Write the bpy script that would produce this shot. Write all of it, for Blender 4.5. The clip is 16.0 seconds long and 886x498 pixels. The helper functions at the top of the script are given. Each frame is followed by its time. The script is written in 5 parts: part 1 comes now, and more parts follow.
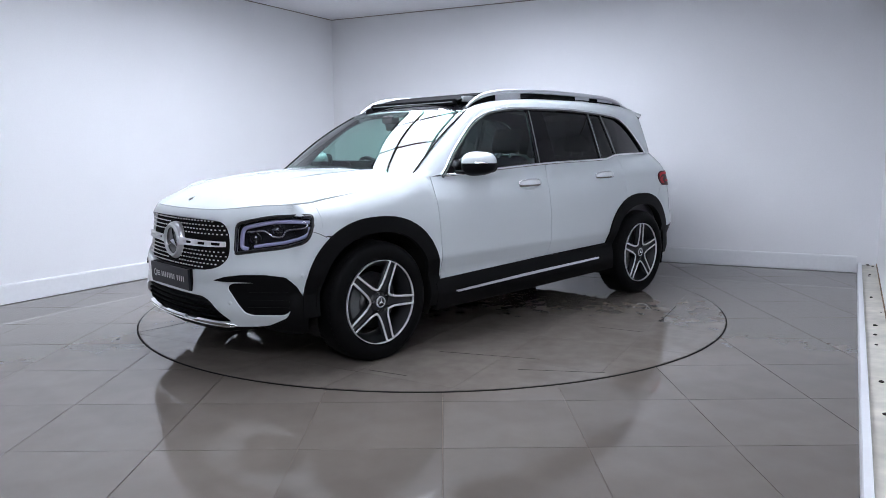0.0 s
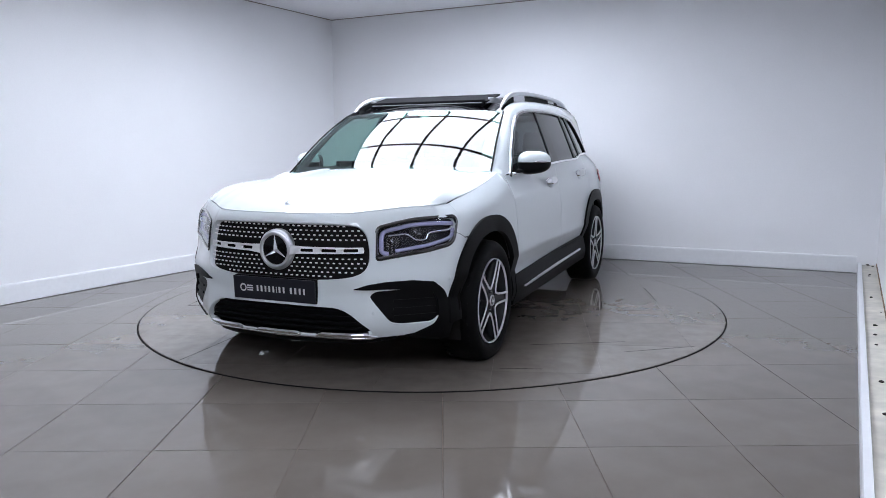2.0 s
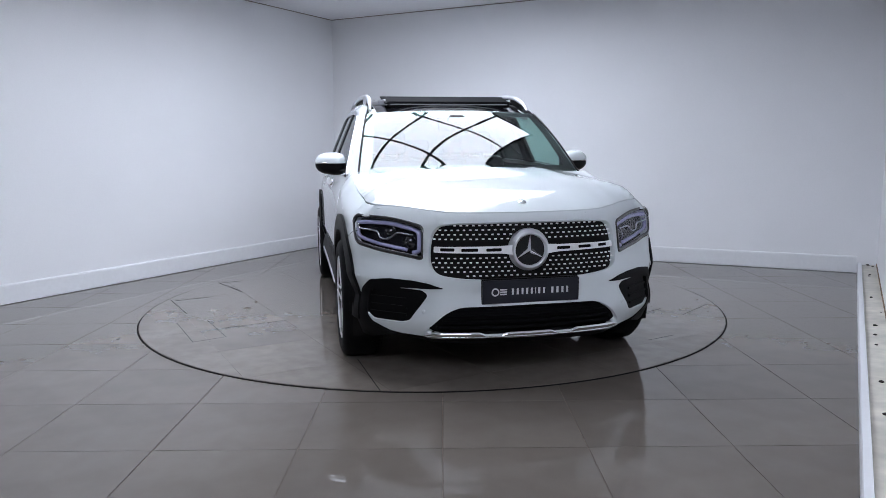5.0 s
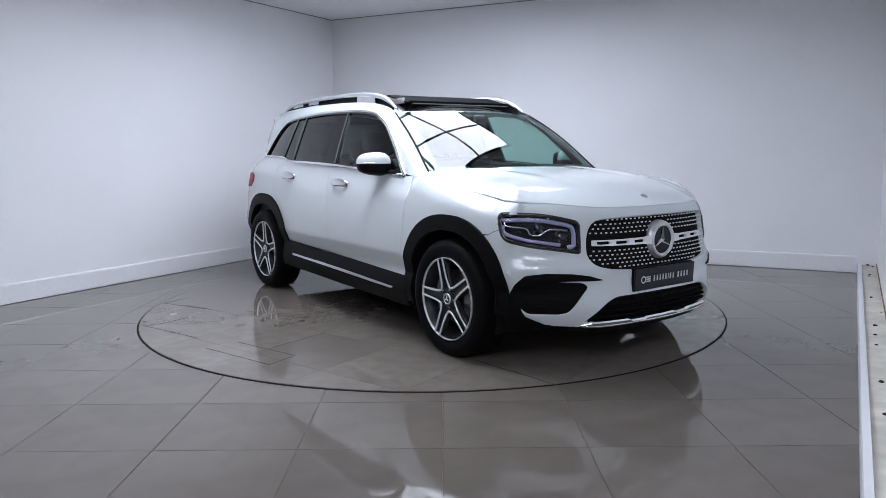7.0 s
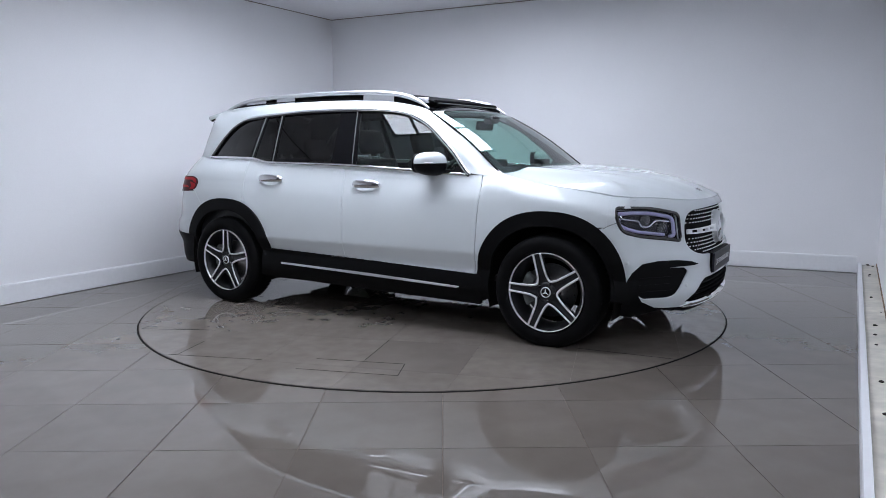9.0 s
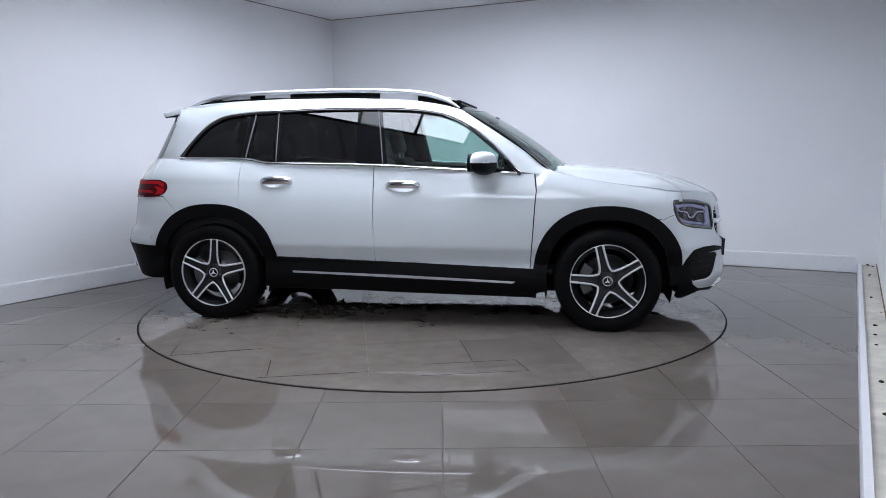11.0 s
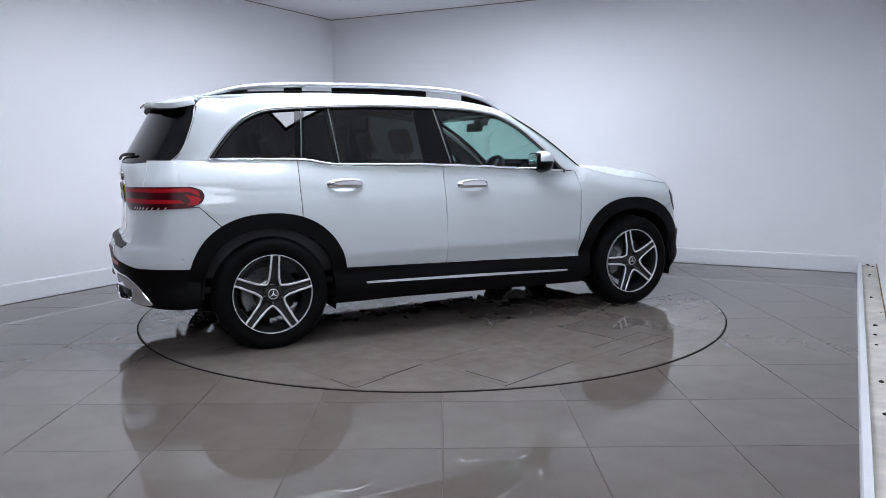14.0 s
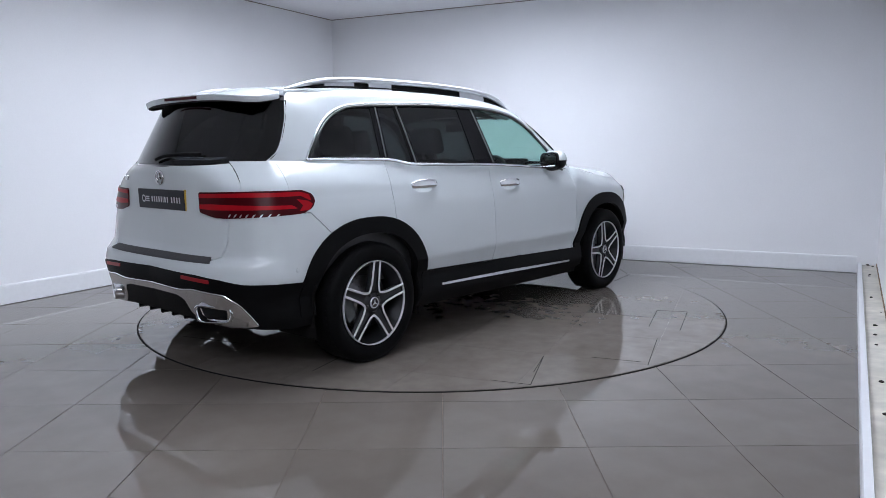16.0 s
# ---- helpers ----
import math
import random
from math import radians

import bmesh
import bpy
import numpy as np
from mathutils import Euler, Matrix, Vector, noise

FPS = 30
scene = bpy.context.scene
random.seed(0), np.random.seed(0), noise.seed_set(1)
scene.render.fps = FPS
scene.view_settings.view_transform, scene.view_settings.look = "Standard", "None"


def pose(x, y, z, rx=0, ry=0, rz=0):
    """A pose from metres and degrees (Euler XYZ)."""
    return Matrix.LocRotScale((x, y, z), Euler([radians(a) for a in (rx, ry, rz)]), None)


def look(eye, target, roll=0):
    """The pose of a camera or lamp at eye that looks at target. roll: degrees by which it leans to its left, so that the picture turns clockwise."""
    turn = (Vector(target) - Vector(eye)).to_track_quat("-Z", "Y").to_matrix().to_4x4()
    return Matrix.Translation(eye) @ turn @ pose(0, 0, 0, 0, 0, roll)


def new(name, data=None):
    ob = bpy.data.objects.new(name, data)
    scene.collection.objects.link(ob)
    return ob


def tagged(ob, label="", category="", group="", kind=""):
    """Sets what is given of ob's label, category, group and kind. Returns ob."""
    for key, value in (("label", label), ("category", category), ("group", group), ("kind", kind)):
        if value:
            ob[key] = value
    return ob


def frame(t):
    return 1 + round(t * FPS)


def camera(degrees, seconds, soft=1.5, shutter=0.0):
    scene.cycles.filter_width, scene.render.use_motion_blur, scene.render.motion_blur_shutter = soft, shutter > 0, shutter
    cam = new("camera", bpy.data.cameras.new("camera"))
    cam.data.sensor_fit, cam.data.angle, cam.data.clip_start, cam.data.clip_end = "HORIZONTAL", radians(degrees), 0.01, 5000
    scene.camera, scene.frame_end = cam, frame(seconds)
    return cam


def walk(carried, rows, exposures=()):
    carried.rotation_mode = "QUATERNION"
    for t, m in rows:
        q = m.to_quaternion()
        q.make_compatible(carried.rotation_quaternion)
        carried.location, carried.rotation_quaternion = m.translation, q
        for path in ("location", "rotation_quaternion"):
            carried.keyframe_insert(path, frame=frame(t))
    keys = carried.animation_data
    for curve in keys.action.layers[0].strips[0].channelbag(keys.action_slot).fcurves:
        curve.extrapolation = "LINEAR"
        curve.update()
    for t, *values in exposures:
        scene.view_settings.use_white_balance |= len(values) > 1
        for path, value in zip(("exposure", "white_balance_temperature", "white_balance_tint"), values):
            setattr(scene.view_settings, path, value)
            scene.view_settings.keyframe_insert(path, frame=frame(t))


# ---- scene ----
# ---------------------------------------------------------------- camera
cam = camera(62.7, 16.0, soft=0.7)
EYE = Vector((0.0, 0.0, 1.24))
AIM = look(EYE, EYE + Vector((0.0, math.cos(radians(7.86)), -math.sin(radians(7.86)))), -0.48)
# the clip's camera opens up a little where the car shows its dark ends
walk(cam, [(0.0, AIM), (16.0, AIM)], exposures=((0.0, 0.18), (2.5, 0.18), (3.5, 0.05), (4.0, -0.09), (6.5, -0.16), (9.0, -0.14), (11.5, -0.03), (16.0, 0.06)))

# ---------------------------------------------------------------- world and light
world = bpy.data.worlds.new("studio_world")
world.use_nodes = True
world.node_tree.nodes["Background"].inputs["Color"].default_value = (0.75, 0.8, 1.0, 1.0)
world.node_tree.nodes["Background"].inputs["Strength"].default_value = 0.02
scene.world = world
scene.view_settings.exposure = 0.0
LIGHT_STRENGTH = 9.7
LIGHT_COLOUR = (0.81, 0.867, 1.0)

# turntable: centre and radius; the car's middle between the axles sits a little off the centre
TX, TY, TR = -0.082, 5.833, 2.237
OX, OY = -0.069, 0.084
CEIL = 2.89


# ---------------------------------------------------------------- materials
def principled(name, colour, rough=0.5, metal=0.0, **extra):
    m = bpy.data.materials.new(name)
    m.use_nodes = True
    b = m.node_tree.nodes["Principled BSDF"]
    b.inputs["Base Color"].default_value = (*colour, 1.0)
    b.inputs["Roughness"].default_value = rough
    b.inputs["Metallic"].default_value = metal
    for key, value in extra.items():
        b.inputs[key.replace("_", " ")].default_value = value
    return m


def grain(m, scale, colour_amount, rough_amount=0.0, bump=0.0, detail=4.0, big=0.0, big_scale=1.0, random_amount=0.0):
    """Two scales of noise on colour and roughness, fine bump, and a random shade for each piece."""
    nt = m.node_tree
    b = nt.nodes["Principled BSDF"]
    co = nt.nodes.new("ShaderNodeTexCoord")
    fine = nt.nodes.new("ShaderNodeTexNoise")
    fine.inputs["Scale"].default_value = scale
    fine.inputs["Detail"].default_value = detail
    nt.links.new(co.outputs["Object"], fine.inputs["Vector"])
    value = fine.outputs["Fac"]
    base = tuple(b.inputs["Base Color"].default_value)
    ramp = nt.nodes.new("ShaderNodeMapRange")
    ramp.inputs["From Min"].default_value, ramp.inputs["From Max"].default_value = 0.3, 0.7
    ramp.inputs["To Min"].default_value, ramp.inputs["To Max"].default_value = 1 - colour_amount, 1 + colour_amount
    nt.links.new(value, ramp.inputs["Value"])
    factor = ramp.outputs["Result"]
    if big:
        wide = nt.nodes.new("ShaderNodeTexNoise")
        wide.inputs["Scale"].default_value = big_scale
        wide.inputs["Detail"].default_value = 3.0
        geo = nt.nodes.new("ShaderNodeNewGeometry")
        nt.links.new(geo.outputs["Position"] if m.name.startswith("wall") else co.outputs["Object"], wide.inputs["Vector"])
        r2 = nt.nodes.new("ShaderNodeMapRange")
        r2.inputs["From Min"].default_value, r2.inputs["From Max"].default_value = 0.35, 0.65
        r2.inputs["To Min"].default_value, r2.inputs["To Max"].default_value = 1 - big, 1 + big
        nt.links.new(wide.outputs["Fac"], r2.inputs["Value"])
        mul = nt.nodes.new("ShaderNodeMath")
        mul.operation = "MULTIPLY"
        nt.links.new(factor, mul.inputs[0])
        nt.links.new(r2.outputs["Result"], mul.inputs[1])
        factor = mul.outputs[0]
    if random_amount:
        info = nt.nodes.new("ShaderNodeObjectInfo")
        r3 = nt.nodes.new("ShaderNodeMapRange")
        r3.inputs["To Min"].default_value, r3.inputs["To Max"].default_value = 1 - random_amount, 1 + random_amount
        nt.links.new(info.outputs["Random"], r3.inputs["Value"])
        mul = nt.nodes.new("ShaderNodeMath")
        mul.operation = "MULTIPLY"
        nt.links.new(factor, mul.inputs[0])
        nt.links.new(r3.outputs["Result"], mul.inputs[1])
        factor = mul.outputs[0]
    scaled = nt.nodes.new("ShaderNodeVectorMath")
    scaled.operation = "SCALE"
    scaled.inputs[0].default_value = base[:3]
    nt.links.new(factor, scaled.inputs["Scale"])
    nt.links.new(scaled.outputs["Vector"], b.inputs["Base Color"])
    if rough_amount:
        r = b.inputs["Roughness"].default_value
        r4 = nt.nodes.new("ShaderNodeMapRange")
        r4.inputs["From Min"].default_value, r4.inputs["From Max"].default_value = 0.3, 0.7
        r4.inputs["To Min"].default_value, r4.inputs["To Max"].default_value = max(0.01, r - rough_amount), r + rough_amount
        nt.links.new(value, r4.inputs["Value"])
        nt.links.new(r4.outputs["Result"], b.inputs["Roughness"])
    if bump:
        bu = nt.nodes.new("ShaderNodeBump")
        bu.inputs["Strength"].default_value = bump
        bu.inputs["Distance"].default_value = 0.002
        nt.links.new(value, bu.inputs["Height"])
        nt.links.new(bu.outputs["Normal"], b.inputs["Normal"])
    return m


def glass(name, tint, gloss_rough=0.0, ior=1.5, gain=1.0):
    """Thin pane: tinted see-through with a mirror gloss that grows with the angle."""
    m = bpy.data.materials.new(name)
    m.use_nodes = True
    nt = m.node_tree
    nt.nodes.clear()
    out = nt.nodes.new("ShaderNodeOutputMaterial")
    mix = nt.nodes.new("ShaderNodeMixShader")
    clear = nt.nodes.new("ShaderNodeBsdfTransparent")
    clear.inputs["Color"].default_value = (*tint, 1.0)
    gloss = nt.nodes.new("ShaderNodeBsdfGlossy")
    gloss.inputs["Roughness"].default_value = gloss_rough
    # Schlick's curve, the same from both sides of the pane; both faces of the sheet add up
    f0 = gain * 2 * ((ior - 1) / (ior + 1)) ** 2
    lw = nt.nodes.new("ShaderNodeLayerWeight")
    lw.inputs["Blend"].default_value = 0.5
    power = nt.nodes.new("ShaderNodeMath")
    power.operation = "POWER"
    power.inputs[1].default_value = 5.0
    nt.links.new(lw.outputs["Facing"], power.inputs[0])
    mul = nt.nodes.new("ShaderNodeMapRange")
    mul.inputs["To Min"].default_value = f0
    mul.inputs["To Max"].default_value = 1.0
    nt.links.new(power.outputs[0], mul.inputs["Value"])
    nt.links.new(mul.outputs["Result"], mix.inputs[0])
    nt.links.new(clear.outputs[0], mix.inputs[1])
    nt.links.new(gloss.outputs[0], mix.inputs[2])
    nt.links.new(mix.outputs[0], out.inputs[0])
    return m


def glowing(name, colour, strength):
    m = principled(name, colour, 0.4)
    b = m.node_tree.nodes["Principled BSDF"]
    b.inputs["Emission Color"].default_value = (*colour, 1.0)
    b.inputs["Emission Strength"].default_value = strength
    return m


M_WALL = grain(principled("wall_paint", (0.865, 0.87, 0.89), 0.55), 90, 0.012, 0.05, 0.05, 3, 0.02, 0.7)
M_DARKWALL = grain(principled("wall_reflection_dark", (0.13, 0.13, 0.14), 0.7), 60, 0.03, 0.0, 0.05, 3, 0.04, 0.6)
M_CEIL = grain(principled("ceiling_paint", (0.87, 0.87, 0.90), 0.8), 40, 0.02, 0.0, 0.1)
M_SKIRT = grain(principled("skirting_gloss", (0.82, 0.83, 0.85), 0.35), 25, 0.02, 0.05)
M_LEDGE = grain(principled("ledge_cream", (0.62, 0.59, 0.52), 0.6), 14, 0.12, 0.1, 0.3, 5, 0.12, 2.5)
M_DIRT = grain(principled("dark_grime", (0.03, 0.025, 0.02), 0.9), 60, 0.3)
M_TILE = grain(principled("porcelain_tile", (0.148, 0.128, 0.112), 0.014, 0.0, Specular_IOR_Level=0.5), 7, 0.05, 0.0, 0.0, 6, 0.06, 1.3, 0.05)
M_TABLE_TILE = grain(principled("worn_tile", (0.172, 0.150, 0.132), 0.035, 0.0, Specular_IOR_Level=0.45), 9, 0.10, 0.02, 0.003, 6, 0.08, 1.6, 0.05)
M_STAINED_TILE = grain(principled("stained_tile", (0.152, 0.133, 0.118), 0.10, 0.0, Specular_IOR_Level=0.5), 5, 0.06, 0.02, 0.004, 4, 0.06, 2.2)
M_TABLE_BED = grain(principled("pale_grout", (0.13, 0.105, 0.088), 0.7), 30, 0.25)
M_GROUT = grain(principled("brown_grout", (0.135, 0.100, 0.078), 0.8), 30, 0.25)
M_GAP = principled("black_gap", (0.012, 0.011, 0.011), 0.8, 0.0, Specular_IOR_Level=0.05)
M_BAR = principled("black_steel_bar", (0.012, 0.012, 0.014), 0.45)
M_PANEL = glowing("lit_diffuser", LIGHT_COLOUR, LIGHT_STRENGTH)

M_PAINT = grain(principled("white_car_paint", (0.665, 0.71, 0.73), 0.5, 0.0, Coat_Weight=1.0, Coat_Roughness=0.015, Specular_IOR_Level=0.25), 3, 0.006, 0.02)
M_CLAD = grain(principled("black_plastic", (0.004, 0.004, 0.0045), 0.5, 0.0, Specular_IOR_Level=0.09), 250, 0.15, 0.06, 0.15)
M_GLOSSBLACK = principled("gloss_black", (0.008, 0.008, 0.01), 0.06, 0.0, Coat_Weight=1.0)
M_PILLAR = principled("satin_black", (0.005, 0.005, 0.006), 0.4, 0.0, Specular_IOR_Level=0.10)
M_PILLARGLOSS = principled("polished_black_trim", (0.004, 0.004, 0.005), 0.05, 0.0, Specular_IOR_Level=0.28)
M_MATT = principled("matt_black", (0.005, 0.005, 0.006), 0.7, 0.0, Specular_IOR_Level=0.04)
M_CHROME = principled("chrome", (0.82, 0.83, 0.85), 0.06, 1.0)
M_SILVER = principled("satin_silver", (0.66, 0.67, 0.70), 0.30, 0.75)
M_STUD = principled("bright_stud", (0.88, 0.88, 0.90), 0.35, 0.1)
M_RUBBER = grain(principled("tyre_rubber", (0.004, 0.004, 0.0045), 0.6, 0.0, Specular_IOR_Level=0.09), 120, 0.2, 0.08, 0.2)
M_RIM = grain(principled("graphite_wheel", (0.018, 0.0185, 0.021), 0.38, 0.25), 8, 0.06, 0.04)
M_MACHINED = principled("machined_alloy", (0.80, 0.80, 0.82), 0.32, 0.35)
M_DISC = grain(principled("brake_steel", (0.3, 0.3, 0.31), 0.35, 1.0), 60, 0.1, 0.08)
M_INTERIOR = grain(principled("dark_leather", (0.014, 0.014, 0.016), 0.5), 90, 0.15, 0.08, 0.2)
M_GREYTRIM = grain(principled("grey_trim", (0.13, 0.14, 0.14), 0.6), 120, 0.1, 0.0, 0.1)
M_GREYMESH = grain(principled("grey_mesh", (0.045, 0.045, 0.05), 0.6), 300, 0.3, 0.0, 0.2)
M_LIGHTTRIM = grain(principled("dark_headlining", (0.03, 0.03, 0.032), 0.8), 150, 0.06)
M_CLEAR = glass("green_clear_glass", (0.60, 0.80, 0.75), 0.0, 1.52)
M_SCREEN = glass("windscreen_glass", (0.60, 0.80, 0.74), 0.0, 1.55, 1.35)
M_PRIVACY = glass("privacy_glass", (0.050, 0.054, 0.058), 0.0, 1.52, 0.9)
M_LENS = glass("lamp_cover", (0.9, 0.91, 0.95), 0.0, 1.45, 0.45)
M_LAMPDARK = principled("lamp_housing", (0.008, 0.008, 0.012), 0.35, 0.0, Specular_IOR_Level=0.3)
M_DRL = principled("light_guide", (0.50, 0.49, 0.72), 0.25, 0.0, Coat_Weight=0.6)
M_RED = principled("red_lens", (0.42, 0.006, 0.014), 0.35, 0.0, Specular_IOR_Level=0.12)
M_DARKRED = principled("dark_red_lens", (0.060, 0.002, 0.005), 0.3, 0.0, Specular_IOR_Level=0.12)
M_REFLECTOR = principled("red_reflector", (0.30, 0.006, 0.012), 0.3, 0.0, Specular_IOR_Level=0.25)
M_PLATE = grain(principled("plate_grey", (0.016, 0.017, 0.024), 0.4, 0.0, Specular_IOR_Level=0.25), 120, 0.06)
M_PLATETEXT = principled("plate_lettering", (0.62, 0.62, 0.64), 0.5)
M_YELLOW = principled("yellow_edge", (0.55, 0.36, 0.03), 0.5)


# ---------------------------------------------------------------- mesh tools
def finish(bm, name, material, smooth=True):
    bmesh.ops.recalc_face_normals(bm, faces=bm.faces)
    me = bpy.data.meshes.new(name)
    bm.to_mesh(me)
    bm.free()
    me.materials.append(material)
    me.polygons.foreach_set("use_smooth", [smooth] * len(me.polygons))
    return me


def part(name, bm, material, parent=None, label="", smooth=False, m=None):
    """Links a bmesh, or a finished mesh, as one mesh object under a thing or a part."""
    me = bm if isinstance(bm, bpy.types.Mesh) else finish(bm, name, material, smooth)
    ob = new(name, me)
    if parent is not None:
        ob.parent = parent
    if m is not None:
        ob.matrix_basis = m
    if label:
        tagged(ob, label)
    return ob


def add_box(bm, x0, y0, z0, x1, y1, z1, bevel=0.0, seg=2, m=None):
    before = set(bm.verts)
    v = [bm.verts.new((x, y, z)) for x in (x0, x1) for y in (y0, y1) for z in (z0, z1)]
    faces = [bm.faces.new([v[i] for i in f]) for f in ((0, 1, 3, 2), (4, 6, 7, 5), (0, 4, 5, 1), (2, 3, 7, 6), (0, 2, 6, 4), (1, 5, 7, 3))]
    bmesh.ops.recalc_face_normals(bm, faces=faces)
    if bevel:
        edges = list({e for f in faces for e in f.edges})
        bmesh.ops.bevel(bm, geom=edges, offset=bevel, segments=seg, affect="EDGES", profile=0.5)
    if m is not None:
        bmesh.ops.transform(bm, matrix=m, verts=[w for w in bm.verts if w not in before])
    return bm


def box(x0, y0, z0, x1, y1, z1, bevel=0.0, seg=2, m=None):
    return add_box(bmesh.new(), x0, y0, z0, x1, y1, z1, bevel, seg, m)


def lathe(profile, seg=64, axis="y", bm=None):
    """Turns a profile of (radius, offset along the axis) into a ring of faces."""
    bm = bm or bmesh.new()
    rings = []
    for k in range(seg):
        a = 2 * math.pi * k / seg
        c, s = math.cos(a), math.sin(a)
        rings.append([bm.verts.new((r * c, o, r * s) if axis == "y" else (r * c, r * s, o)) for r, o in profile])
    for k in range(seg):
        p, q = rings[k], rings[(k + 1) % seg]
        for i in range(len(profile) - 1):
            bm.faces.new((p[i], p[i + 1], q[i + 1], q[i]))
    return bm


def spline(points, n=8, closed=False):
    """Catmull-Rom curve through points of any dimension."""
    p = [np.array(q, float) for q in points]
    out = []
    count = len(p) if closed else len(p) - 1
    for i in range(count):
        if closed:
            a, b, c, d = p[i - 1], p[i], p[(i + 1) % len(p)], p[(i + 2) % len(p)]
        else:
            a, b, c, d = p[max(i - 1, 0)], p[i], p[i + 1], p[min(i + 2, len(p) - 1)]
        for k in range(n):
            t = k / n
            out.append(0.5 * (2 * b + (c - a) * t + (2 * a - 5 * b + 4 * c - d) * t * t + (3 * b - a - 3 * c + d) * t ** 3))
    if not closed:
        out.append(p[-1])
    return [tuple(q) for q in out]


def rounded(points, r, n=5):
    """A closed 2D outline with its corners rounded; r is one radius or one for each corner."""
    out = []
    count = len(points)
    for i in range(count):
        p0, p1, p2 = (np.array(points[(i + k) % count], float) for k in (-1, 0, 1))
        rad = r[i] if isinstance(r, (list, tuple)) else r
        a, b = p0 - p1, p2 - p1
        la, lb = np.linalg.norm(a), np.linalg.norm(b)
        d = min(rad, 0.45 * la, 0.45 * lb)
        if d < 1e-4:
            out.append(tuple(p1))
            continue
        s, e = p1 + a / la * d, p1 + b / lb * d
        for k in range(n + 1):
            t = k / n
            out.append(tuple((1 - t) ** 2 * s + 2 * t * (1 - t) * p1 + t * t * e))
    return out


def sweep(points, section, name, material, closed=False, up=(0, 0, 1), scale=None):
    """Carries a closed section of (side, up) offsets along 3D points."""
    bm = bmesh.new()
    pts = [Vector(p) for p in points]
    rings = []
    for i, p in enumerate(pts):
        if closed:
            d = pts[(i + 1) % len(pts)] - pts[i - 1]
        else:
            d = pts[min(i + 1, len(pts) - 1)] - pts[max(i - 1, 0)]
        d.normalize()
        side = d.cross(Vector(up)).normalized()
        top = side.cross(d)
        k = scale[i] if scale else 1.0
        rings.append([bm.verts.new(p + side * a * k + top * b * k) for a, b in section])
    n = len(section)
    last = len(rings) if closed else len(rings) - 1
    for i in range(last):
        p, q = rings[i], rings[(i + 1) % len(rings)]
        for j in range(n):
            bm.faces.new((p[j], p[(j + 1) % n], q[(j + 1) % n], q[j]))
    if not closed:
        bm.faces.new(rings[0])
        bm.faces.new(list(reversed(rings[-1])))
    return finish(bm, name, material)


def oval(a, b, n=12):
    return [(a * math.cos(2 * math.pi * k / n), b * math.sin(2 * math.pi * k / n)) for k in range(n)]


